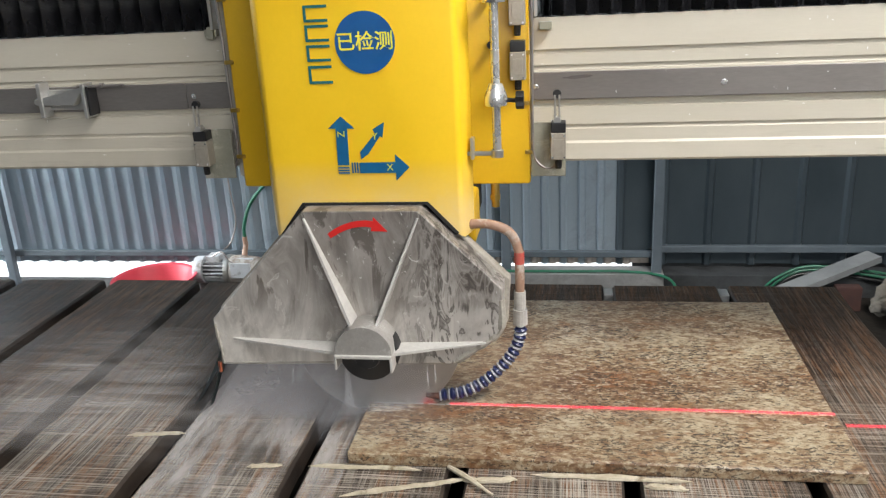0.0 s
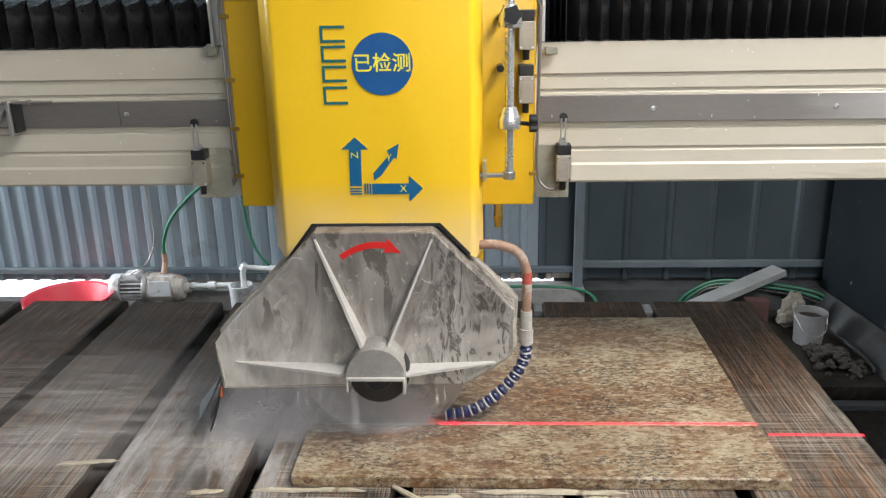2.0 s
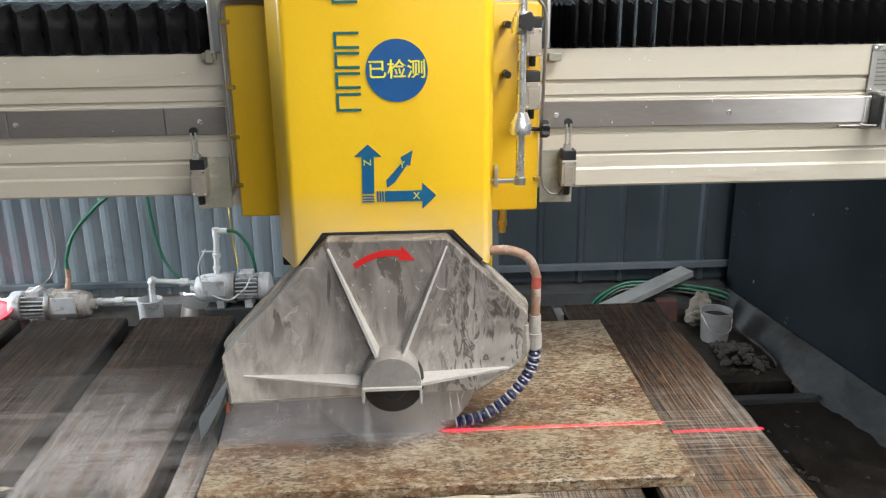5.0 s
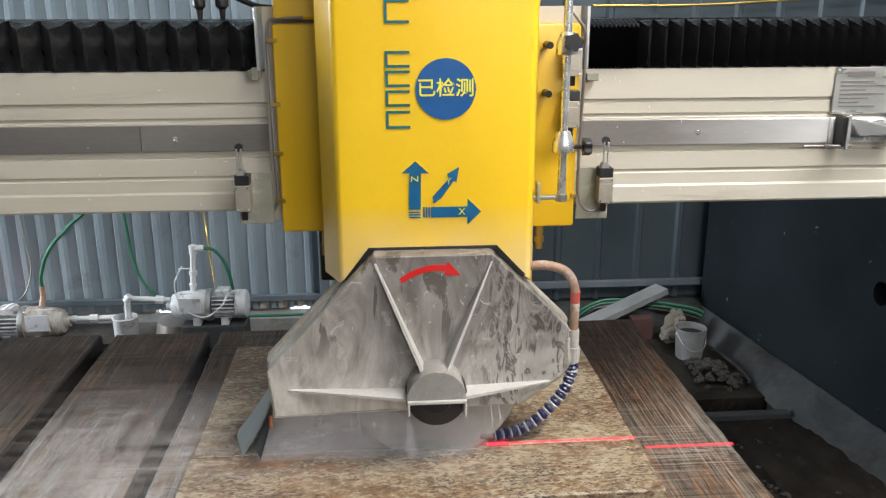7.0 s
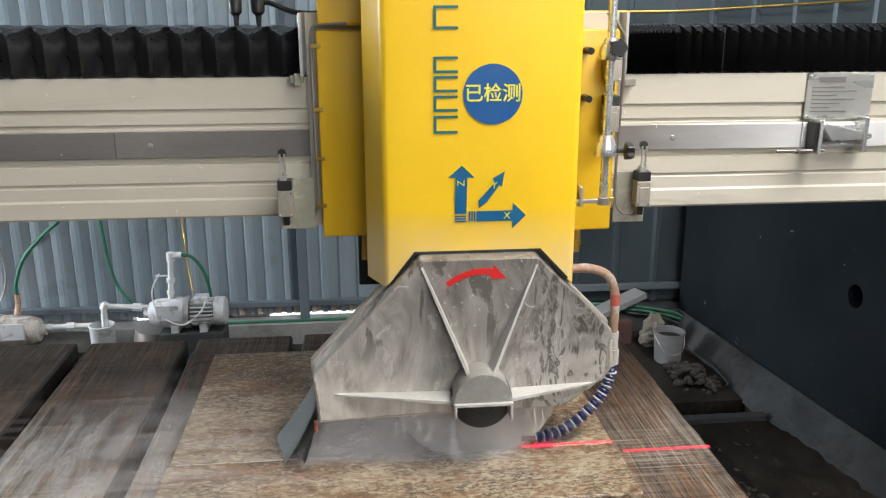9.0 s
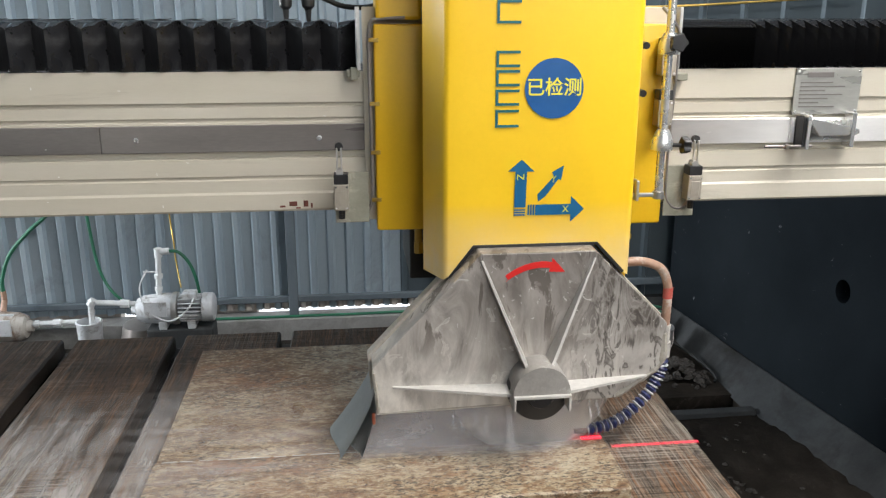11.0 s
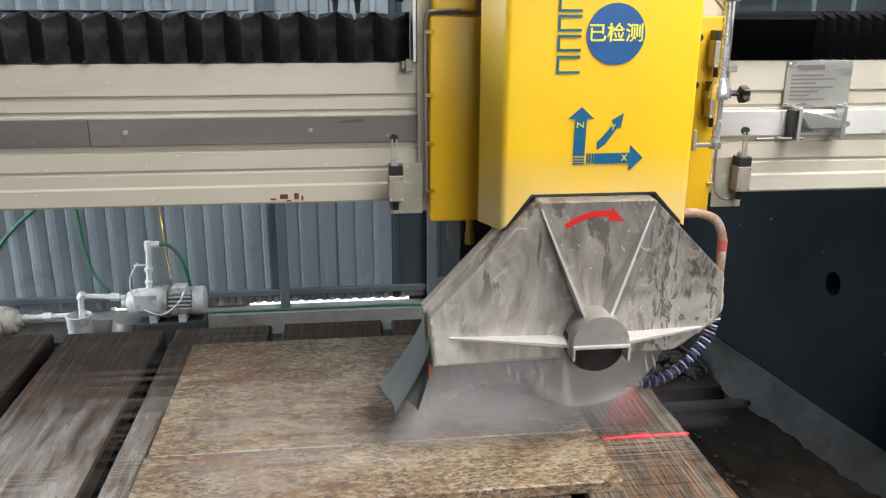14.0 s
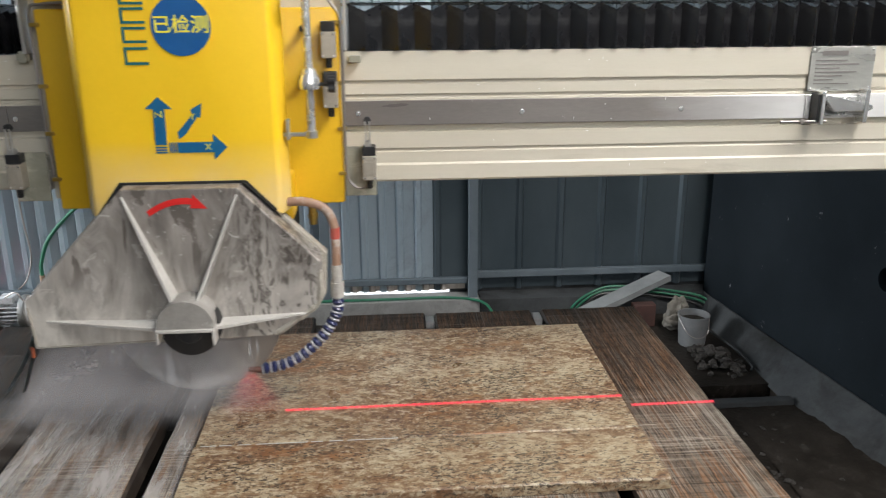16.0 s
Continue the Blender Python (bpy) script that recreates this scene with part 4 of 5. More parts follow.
part("drain_fitting", join(rod((-0.548, -0.05, 1.015), (-0.548, -0.05, 1.052), 0.011, n=12), rod((-0.548, -0.05, 1.010), (-0.548, -0.05, 1.024), 0.014, n=6), rod((-0.548, -0.05, 0.992), (-0.548, -0.05, 1.012), 0.010, n=12)), BRASS, carriage, "brass drain fitting")
part("drain_fitting", join(rod((-1.10, -0.04, 1.015), (-1.10, -0.04, 1.052), 0.010, n=12), rod((-1.10, -0.04, 0.985), (-1.10, -0.04, 1.016), 0.013, n=6)), BRASS, carriage, "grimy brass drain fitting")
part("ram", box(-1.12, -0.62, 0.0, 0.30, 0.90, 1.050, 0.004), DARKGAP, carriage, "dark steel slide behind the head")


def travel_switch(x, z, arm):
    """A boxed limit switch: case, black head, lid screws, cable gland and, on some, a roller arm."""
    y0, y1 = -0.098, -0.058
    case = part("switch_case", join(box(x, x + 0.037, y0, y1, z, z + 0.065, 0.002), box(x + 0.007, x + 0.030, y0 - 0.0012, y0 + 0.001, z + 0.014, z + 0.05, 0.0005, 1)), SWITCH, carriage)
    part("switch_head", box(x + 0.001, x + 0.036, y0 + 0.002, y1, z + 0.0655, z + 0.09, 0.002), BLACK, case)
    part("cable_gland", join(*[lathe([(0.004, 0), (0.0085, 0), (0.0075, -0.006), (0.004, -0.006)], (x + 0.018, -0.078, z - 0.0005 - 0.006 * k), "z", 12) for k in range(4)]), BLACK, case)
    for sx, sz in ((0.005, 0.006), (0.032, 0.006), (0.005, 0.059), (0.032, 0.059)):
        part("lid_screw", rod((x + sx, y0 - 0.0018, z + sz), (x + sx, y0, z + sz), 0.0026, n=8), CHROME, case)
    if arm:
        lever = part("lever_arm", join(box(x + 0.008, x + 0.0125, y0 + 0.006, y0 + 0.010, z + 0.088, z + 0.155, 0.001, 1), box(x + 0.0185, x + 0.023, y0 + 0.006, y0 + 0.010, z + 0.088, z + 0.155, 0.001, 1), rod((x + 0.0155, y0 + 0.004, z + 0.094), (x + 0.0155, y0 + 0.03, z + 0.094), 0.009, n=12)), ALU, case)
        part("roller", rod((x + 0.0155, y0 + 0.011, z + 0.157), (x + 0.0155, y0 + 0.021, z + 0.157), 0.010, n=16), BLACK, lever)
    return case


for sx, sz, arm in ((-0.408, 1.120, True), (-1.312, 1.116, True), (-0.502, 1.437, False), (-0.502, 1.312, False)):
    travel_switch(sx, sz, arm)
part("switch_plate", box(-0.455, -0.372, -0.0575, -0.052, 1.07, 1.205, 0.002), OLIVE, carriage)
part("switch_plate", box(-1.31, -1.225, -0.0575, -0.052, 1.075, 1.205, 0.002), OLIVE, carriage)

# ---- the cutting head ----
HE = (-0.835, -0.2, 0.66)
cutter = thing("stone_saw", HE, "tall yellow stone saw with a grey silted blade guard and decals", "stone saw")
COVER = [(-1.086, 0.975), (-1.086, 2.25), (-0.585, 2.25), (-0.585, 0.972), (-0.611, 0.985), (-0.688, 1.060), (-0.987, 1.060), (-1.060, 0.985)]


def cover_shell():
    """The tall folded cover: sides that flare to the back, cut out over the guard."""
    bm = prism(COVER, -0.246, -0.150)
    for v in bm.verts:
        front = v.co.y < -0.2
        if v.co.x < -1.08:
            v.co.x = -1.056 if front else -1.097
        elif v.co.x < -1.05:
            v.co.x = -1.046
        elif v.co.x > -0.59:
            v.co.x = -0.606 if front else -0.588
            v.co.y = v.co.y if front else -0.175
        elif v.co.x > -0.62:
            v.co.x = -0.622
    long_edges = [e for e in bm.edges if all(v.co.y < -0.2 for v in e.verts) and abs(e.verts[0].co.x - e.verts[1].co.x) < 1e-4 and abs(e.verts[0].co.z - e.verts[1].co.z) > 0.5]
    bmesh.ops.bevel(bm, geom=long_edges, offset=0.013, segments=4, affect="EDGES", profile=0.5)
    return bm


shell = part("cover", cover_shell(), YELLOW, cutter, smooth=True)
# added plate, its near-black colour is the shade between cover and box
part("cover_gap_fill", box(-1.05, -0.62, -0.149, -0.0535, 0.985, 2.2, 0.004), DARKGAP, cutter, "added near-black plate for the shaded gap behind the cover")
part("edge_trim", prism([(-0.617, 0.986), (-0.622, 0.980), (-0.690, 1.054), (-0.984, 1.054), (-1.040, 0.980), (-1.047, 0.984), (-0.988, 1.0605), (-0.687, 1.0605)], -0.2478, -0.19), BLACK, shell, "black rubber edge trim")
part("spindle_housing", box(-1.05, -0.587, -0.183, -0.06, 0.93, 1.05, 0.01), YELLOWBOX, cutter)

GP = [(-0.976, 1.053), (-0.703, 1.053), (-0.515, 0.863), (-0.521, 0.755), (-0.633, 0.670), (-1.225, 0.655), (-1.233, 0.778)]
guard = part("blade_guard", prism(GP, -0.295, -0.186, "y", 0.003, 2), GUARD, cutter, "grey steel blade guard smeared with dried slurry")
part("guard_flange", prism([(-0.985, 1.056), (-0.698, 1.056), (-0.503, 0.860), (-0.510, 0.750), (-0.632, 0.662), (-1.232, 0.647), (-1.243, 0.780)], -0.222, -0.187, "y", 0.002, 1), CAKED, guard, "caked rear flange")


def caked_lip(pts, y, r):
    return tube([(x, y + 0.0, z) for x, z in pts], r, 7, 6, radii=lambda t: r * (0.65 + 0.7 * abs(noise.noise((t * 41, 1, y)))))


part("slurry_crust", caked_lip([(-0.520, 0.835), (-0.524, 0.758), (-0.58, 0.712), (-0.633, 0.675)], -0.288, 0.0125), CAKED, guard, "crust of dried slurry")
part("slurry_crust", caked_lip([(-1.229, 0.765), (-1.222, 0.700), (-1.22, 0.66)], -0.292, 0.007), CAKED, guard, "crust of dried slurry")
part("slurry_crust", caked_lip([(-1.22, 0.659), (-1.05, 0.664), (-0.92, 0.668)], -0.292, 0.005), CAKED, guard, "crust of dried slurry")


def fin(a, b, h0, h1, t):
    """A tapered rib standing on the guard's front plate, from a to b in x and z."""
    a, b = Vector((a[0], 0, a[1])), Vector((b[0], 0, b[1]))
    side = Vector((0, 1, 0)).cross(b - a).normalized() * t
    bm = bmesh.new()
    vs = []
    for p, h, k in ((a, h0, 0.5), (b, h1, 1.0)):
        for s, y in ((-1, -0.293), (1, -0.293), (0.55, -0.296 - h), (-0.55, -0.296 - h)):
            vs.append(bm.verts.new(p + side * s * k + Vector((0, y, 0))))
    for f in ((0, 1, 2, 3), (7, 6, 5, 4), (0, 4, 5, 1), (1, 5, 6, 2), (2, 6, 7, 3), (3, 7, 4, 0)):
        bm.faces.new([vs[i] for i in f])
    return bm


for a, b in (((-0.974, 1.036), (-0.858, 0.755)), ((-0.705, 1.036), (-0.822, 0.755)), ((-1.185, 0.727), (-0.895, 0.716)), ((-0.558, 0.727), (-0.785, 0.716))):
    part("rib", fin(a, b, 0.002, 0.055, 0.0075), RIBPAINT, guard, "pale tapered stiffening rib")


def arch(cx, cz, r, y0, y1, drop, n=20):
    pts = [(cx + r * math.cos(math.pi * k / n), cz + r * math.sin(math.pi * k / n)) for k in range(n + 1)]
    return prism(pts + [(cx - r, cz - drop), (cx + r, cz - drop)], y0, y1, "y", 0.002, 1)


boss = part("hub_housing", arch(-0.838, 0.728, 0.068, -0.372, -0.29, 0.004), HUB, guard, "rounded hub housing", smooth=True)
part("hub_rim", join(box(-0.907, -0.769, -0.380, -0.300, 0.7185, 0.7265, 0.002), box(-0.907, -0.901, -0.380, -0.300, 0.690, 0.719, 0.002), box(-0.775, -0.769, -0.380, -0.300, 0.684, 0.719, 0.002)), RIBPAINT, boss)
part("blade_flange", join(lathe([(0.0, -0.352), (0.03, -0.352), (0.034, -0.345), (0.070, -0.335), (0.074, -0.325), (0.074, -0.262), (0.0, -0.262)], (-0.836, 0, 0.712), "y", 36)), BLACK, cutter, "black blade clamping flange", smooth=True)
part("flange_nut", rod((-0.836, -0.358, 0.712), (-0.836, -0.352, 0.712), 0.020, n=6), BLACK, cutter)
blade_centre = Vector((-0.836, -0.243, 0.715))


def blade_mesh():
    """A segmented diamond disc."""
    bm = bmesh.new()
    pts = []
    for k in range(32):
        a = 2 * math.pi * k / 32
        for da, r in ((0.0, 0.206), (0.004, 0.213), (0.165, 0.213), (0.17, 0.206)):
            pts.append((r * math.cos(a + da), r * math.sin(a + da)))
    return prism(pts, -0.0016, 0.0016)


disc_me = solid("blade", blade_mesh(), GLEAM)
disc = new("blade", disc_me)
disc.parent = cutter
disc.location = blade_centre - Vector(HE)

# decals on the cover


def sticker(name, poly, material, parent, label="", y=-0.2475, t=0.0008):
    return part(name, prism(poly, y - t, y), material, parent, label)


disc_poly = [(-0.8075 + 0.0675 * math.cos(2 * math.pi * k / 48), 1.4235 + 0.0675 * math.sin(2 * math.pi * k / 48)) for k in range(48)]
badge = sticker("round_sticker", disc_poly, BLUE, shell, "round blue sticker with yellow characters")


def lettering(text, x, z, size, material, parent, name, turn=0.0, y=-0.2487, width=1.0, bold=0.0):
    cu = bpy.data.curves.new(name, "FONT")
    cu.body, cu.size, cu.align_x, cu.align_y, cu.extrude = text, size, "CENTER", "CENTER", 0.0003
    cu.offset = bold
    tmp = new(name, cu)
    me = bpy.data.meshes.new_from_object(tmp)
    bpy.data.objects.remove(tmp)
    me.transform(Matrix.Translation((x, y, z)) @ Matrix.Rotation(radians(90), 4, "X") @ Matrix.Rotation(radians(turn), 4, "Z") @ Matrix.Diagonal((width, 1, 1, 1)))
    me.transform(Matrix.Translation(-ORIGIN[parent.name]))
    me.materials.clear()
    me.materials.append(material)
    ob = new(name, me)
    ob.parent = parent
    ORIGIN[ob.name] = ORIGIN[parent.name]
    return ob


lettering("\u5df2\u68c0\u6d4b", -0.8075, 1.424, 0.043, DECALYELLOW, badge, "sticker_text", bold=0.0005)
# the maker's name as plain upright bars
for zc, h in ((1.357, 0.040), (1.404, 0.036), (1.447, 0.036), (1.489, 0.036), (1.590, 0.05), (1.65, 0.036), (1.70, 0.036)):
    sticker("name_bar", [(-0.941, zc - h / 2), (-0.887, zc - h / 2), (-0.887, zc - h / 2 + 0.006), (-0.935, zc - h / 2 + 0.006), (-0.935, zc + h / 2 - 0.006), (-0.887, zc + h / 2 - 0.006), (-0.887, zc + h / 2), (-0.941, zc + h / 2)], TEALTEXT, shell)


def arrow(a, b, w, head, hw):
    a, b = Vector(a), Vector(b)
    d = (b - a).normalized()
    s = Vector((-d.y, d.x))
    c = b - d * head
    return [tuple(p) for p in (a + s * w, c + s * w, c + s * hw, b, c - s * hw, c - s * w, a - s * w)]


sticker("axis_arrow", arrow((-0.879, 1.150), (-0.877, 1.263), 0.0135, 0.028, 0.031), TEAL, shell)
sticker("axis_arrow", arrow((-0.842, 1.143), (-0.725, 1.143), 0.0125, 0.032, 0.031), TEAL, shell)
sticker("axis_arrow", [(-0.838, 1.180), (-0.800, 1.222), (-0.805, 1.232), (-0.777, 1.248), (-0.783, 1.212), (-0.789, 1.216), (-0.818, 1.176), (-0.836, 1.163)], TEAL, shell)
for k in range(3):
    sticker("arrow_tail", [(-0.8925, 1.130 + k * 0.006), (-0.866, 1.130 + k * 0.006), (-0.866, 1.1335 + k * 0.006), (-0.8925, 1.1335 + k * 0.006)], TEAL, shell)
    sticker("arrow_tail", [(-0.860 + k * 0.006, 1.131), (-0.8565 + k * 0.006, 1.131), (-0.8565 + k * 0.006, 1.156), (-0.860 + k * 0.006, 1.156)], TEAL, shell)
lettering("Z", -0.878, 1.222, 0.024, DECALYELLOW, shell, "axis_letter", 90, -0.2489)
lettering("Y", -0.801, 1.215, 0.022, DECALYELLOW, shell, "axis_letter", 0, -0.2489)
lettering("X", -0.770, 1.143, 0.022, DECALYELLOW, shell, "axis_letter", 0, -0.2489)

# turning arrow on the guard
ra, cx, cz = 0.135, -0.848, 0.893
red = []
for k in range(13):
    a = radians(122 - 48 * k / 12)
    red.append((cx + (ra - 0.008 + 0.004 * (k < 2)) * math.cos(a), cz + (ra - 0.008) * math.sin(a)))
red += [(cx + 0.118 * math.cos(radians(74)), cz + 0.118 * math.sin(radians(74))), (-0.776, 1.004), (cx + 0.155 * math.cos(radians(75)), cz + 0.152 * math.sin(radians(75)))]
for k in range(13):
    a = radians(74 + 46 * k / 12)
    red.append((cx + (ra + 0.007) * math.cos(a), cz + (ra + 0.007) * math.sin(a)))
red += [(-0.912, 1.005)]
red = [(x, z - 0.016 * max(0.0, (-0.80 - x) / 0.112) ** 1.3) for x, z in red]
sticker("turning_arrow", red, RED, guard, "red curved turning arrow", -0.2956)

# depth rod with stops
stop_rod = part("depth_rod", rod((-0.527, -0.2, 1.158), (-0.527, -0.2, 1.95), 0.0098, n=18), CHROME, cutter, "polished depth stop rod", smooth=True)
part("rod_bracket", join(box(-0.60, -0.525, -0.205, -0.195, 1.157, 1.167, 0.002), rod((-0.527, -0.2, 1.153), (-0.527, -0.2, 1.170), 0.014, n=16), box(-0.588, -0.580, -0.215, -0.185, 1.15, 1.20, 0.002)), ALU, stop_rod)
for z in (1.272, 1.495):
    cone = part("stop_collar", lathe([(0.0, 0), (0.025, 0), (0.0255, 0.002), (0.0255, 0.022), (0.015, 0.048), (0.0, 0.049)], (-0.527, -0.2, z)), CHROME, stop_rod, "turned metal stop collar", smooth=True)
    kx, ky = (0.026, -0.01) if z < 1.4 else (0.004, -0.03)
    star = []
    for k in range(30):
        r = 0.0185 + 0.0035 * math.cos(5 * 2 * math.pi * k / 30)
        star.append((r * math.cos(2 * math.pi * k / 30), r * math.sin(2 * math.pi * k / 30)))
    if z < 1.4:
        knob = join(prism([(-0.2 - 0.01 + a, z + 0.011 + b) for a, b in star], -0.482, -0.464, "x", 0.002, 1), rod((-0.505, -0.2, z + 0.011), (-0.482, -0.21, z + 0.011), 0.005, n=10))
    else:
        knob = join(prism([(-0.523 + a, z + 0.028 + b) for a, b in star], -0.252, -0.235, "y", 0.002, 1), rod((-0.525, -0.22, z + 0.028), (-0.523, -0.236, z + 0.028), 0.005, n=10))
    part("star_knob", knob, BLACK, cone)
for z in (1.395, 1.51):
    part("trip_bolt", rod((-0.545, -0.10, z), (-0.545, -0.05, z), 0.009, n=8), BLACK, carriage)

# water pipe, jointed hose and nozzle
pipe = part("water_pipe", tube([(-0.60, -0.2, 0.992), (-0.55, -0.2, 0.991), (-0.505, -0.2, 0.972), (-0.484, -0.2, 0.93), (-0.481, -0.2, 0.88), (-0.482, -0.2, 0.82)], 0.0115, 14, radii=None), PIPEBROWN, cutter, "rusty bent water pipe", smooth=True)
part("pipe_tape", rod((-0.4815, -0.2, 0.893), (-0.4813, -0.2, 0.922), 0.0122, n=16), PIPERED, pipe, "red tape band")
part("pipe_joint", join(rod((-0.482, -0.2, 0.775), (-0.482, -0.2, 0.822), 0.0145, n=16), rod((-0.482, -0.2, 0.735), (-0.482, -0.2, 0.775), 0.018, n=14)), SILTED, pipe, "pale silted pipe joint")
hose_line = smooth_points([(-0.482, -0.2, 0.735), (-0.484, -0.202, 0.700), (-0.507, -0.21, 0.652), (-0.558, -0.22, 0.598), (-0.62, -0.23, 0.562), (-0.690, -0.24, 0.553)], 10)
hose = part("jointed_hose", tube([tuple(p) for p in hose_line], 0.0085, 10, 0), HOSEGREY, cutter, "jointed navy coolant hose")
acc = 0.0
for p, q in zip(hose_line, hose_line[1:]):
    acc += (q - p).length
    if acc > 0.0195:
        d = (q - p).normalized()
        part("hose_segment", join(rod(p - d * 0.009, p - d * 0.002, 0.0110, 0.0168, 14), rod(p - d * 0.002, p + d * 0.005, 0.0168, 0.0120, 14)), HOSEBLUE, hose, smooth=True)
        part("hose_collar", join(rod(p + d * 0.0052, p + d * 0.0085, 0.0120, 0.0162, 14), rod(p + d * 0.0085, p + d * 0.0100, 0.0162, 0.0150, 14)), HOSEGREY, hose)
        acc = 0.0
part("nozzle", rod((-0.685, -0.24, 0.553), (-0.72, -0.243, 0.556), 0.011, 0.007, 12), NOZZLE, hose, "silted dark red nozzle tip")


def flap(x0, fall, y0, y1, low):
    def f(u, v):
        x = x0 - fall * v ** 1.3 + 0.014 * math.sin(u * 4 + 1) * v
        return (x, y0 + (y1 - y0) * u - 0.015 * v, 0.705 - low * v)

    bm = grid_sheet(f, 8, 10)
    bmesh.ops.solidify(bm, geom=bm.faces[:], thickness=0.003)
    return bm


part("splash_flap", flap(-1.230, 0.10, -0.275, -0.10, 0.172), FLAP, cutter, "grey rubber splash flap", smooth=True)
part("splash_flap", flap(-1.222, 0.055, -0.298, -0.20, 0.160), FLAP, cutter, "grey rubber splash flap", smooth=True)
part("flap_edge", box(-1.236, -1.228, -0.298, -0.291, 0.632, 0.662, 0.002), mat("orange_rubber", (0.30, 0.07, 0.03), (0.4, 0.11, 0.05), 30, rough=0.5), cutter, "torn orange rubber edge")

# ---- spray and the laser line ----
MI = (-0.85, -0.243, 0.53)
mist = thing("water_spray", MI, "grey sheets of water spray thrown from the blade", "water spray", kind="stuff")


def sheet_part(name, f, nu, nv, thin, material, owner=None):
    bm = grid_sheet(f, nu, nv)
    ob = part(name, bm, material, owner or mist, smooth=True)
    att = ob.data.attributes.new("thin", "FLOAT", "POINT")
    i = 0
    for a in range(nu + 1):
        for b in range(nv + 1):
            att.data[i].value = thin(a / nu, b / nv)
            i += 1
    ob.visible_shadow = False
    return ob


def edge_fade(u, v):
    return max(0.0, min(1, 5 * u, 5 * (1 - u))) * max(0.0, min(1, 6 * (1 - v)) ** 0.8)


def low_fade(u, v):
    return max(0.0, min(1, 9 * u, 1.25 * (1 - u) + 0.12, 7 * (1 - u))) * max(0.0, min(1, 2.4 * (1 - v)))


for y, d in ((-0.285, 0.03), (-0.25, 0.0), (-0.21, -0.02)):
    sheet_part("spray_sheet", lambda u, v, y=y, d=d: (-1.225 + 0.53 * u - 0.15 * (1 - u) * v, y - 0.05 * v * v + d * v + 0.006 * math.sin(9 * u), 0.664 - 0.24 * v), 24, 12, low_fade, MIST)
sheet_part("ground_mist", lambda u, v: (-1.32 + 0.80 * u, -0.47 + 0.27 * v, 0.540 + 0.012 * math.sin(3 * v)), 24, 8, lambda u, v: max(0, min(1, 3 * u, 3 * (1 - u), 3 * v, 3 * (1 - v))), FILM)
sheet_part("trailing_film", lambda u, v: (-2.25 + 1.05 * u, -0.62 + 0.86 * v, 0.5335 + 0.0008 * math.sin(7 * v)), 24, 16, lambda u, v: max(0, min(1, 4 * u, 9 * (1 - u), 3 * v, 2.2 * (1 - v))), WET)
for x, y, w, top, lean in ((-0.905, -0.30, 0.013, 0.66, 0.012), (-1.02, -0.295, 0.004, 0.655, 0.0), (-1.04, -0.297, 0.003, 0.65, 0.002), (-0.985, -0.296, 0.004, 0.655, -0.002), (-0.96, -0.297, 0.003, 0.65, 0.0), (-0.70, -0.30, 0.003, 0.67, 0.0), (-0.682, -0.30, 0.003, 0.67, 0.001)):
    n = 0.534 if w > 0.008 else top - 0.022 - 9 * w * abs(math.sin(70 * x))
    sheet_part("water_streak", lambda u, v, x=x, y=y, w=w, top=top, lean=lean, n=n: (x + w * (u - 0.5) * (1 + 1.5 * v) + lean * v + 0.0012 * math.sin(5 * v + 40 * x), y - 0.02 * v, top + (n - top) * v), 4, 10, lambda u, v: min(1, 4 * u, 4 * (1 - u)) * min(1, 3 * (1 - v) + 0.15), JET)

# water thrown round the disc, and its splash on the stone
sheet_part("water_crescent", lambda u, v: (-0.836 + (0.095 + 0.105 * v) * math.cos(radians(208 + 124 * u)), -0.268 - 0.03 * v, 0.722 + (0.095 + 0.100 * v) * math.sin(radians(208 + 124 * u))), 30, 8, lambda u, v: min(1, 4 * u, 4 * (1 - u)) * (0.25 + 0.75 * v ** 3) * min(1, 8 * (1 - v) + 0.1), JET)
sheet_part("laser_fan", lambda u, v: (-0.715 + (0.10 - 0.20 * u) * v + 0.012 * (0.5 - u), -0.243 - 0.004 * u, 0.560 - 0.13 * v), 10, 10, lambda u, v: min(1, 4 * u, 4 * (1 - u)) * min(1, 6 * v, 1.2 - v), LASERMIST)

# slurry left behind by the cut, on the stone and on the boards beside it
slurry = thing("wet_slurry", (-0.6, -0.2, SLAB), "pale grey wet slurry spread over the sawn stone and boards", "slurry", kind="stuff")
for x0, x1, y0, y1, z in ((-1.314, -1.003, -0.78, 0.20, TABLE), (-0.949, -0.868, -0.78, 0.24, TABLE)):
    sheet_part("slurry_layer", lambda u, v, x0=x0, x1=x1, y0=y0, y1=y1, z=z: (x0 + (x1 - x0) * u, y0 + (y1 - y0) * v, z + 0.0016), 20, 14, lambda u, v: 0.75 * min(1, 4 * (1 - v)), BOARDSLURRY, slurry)
part("cut_crust", join(*[box(-0.85 + 0.045 * k, -0.812 + 0.045 * k + 0.008 * math.sin(5 * k), CUT_Y - 0.004, CUT_Y - 0.0018, SLAB, SLAB + 0.0018, 0.0004, 1) for k in range(11)]), CONCRETE, slurry, "pale crust along the saw cut")


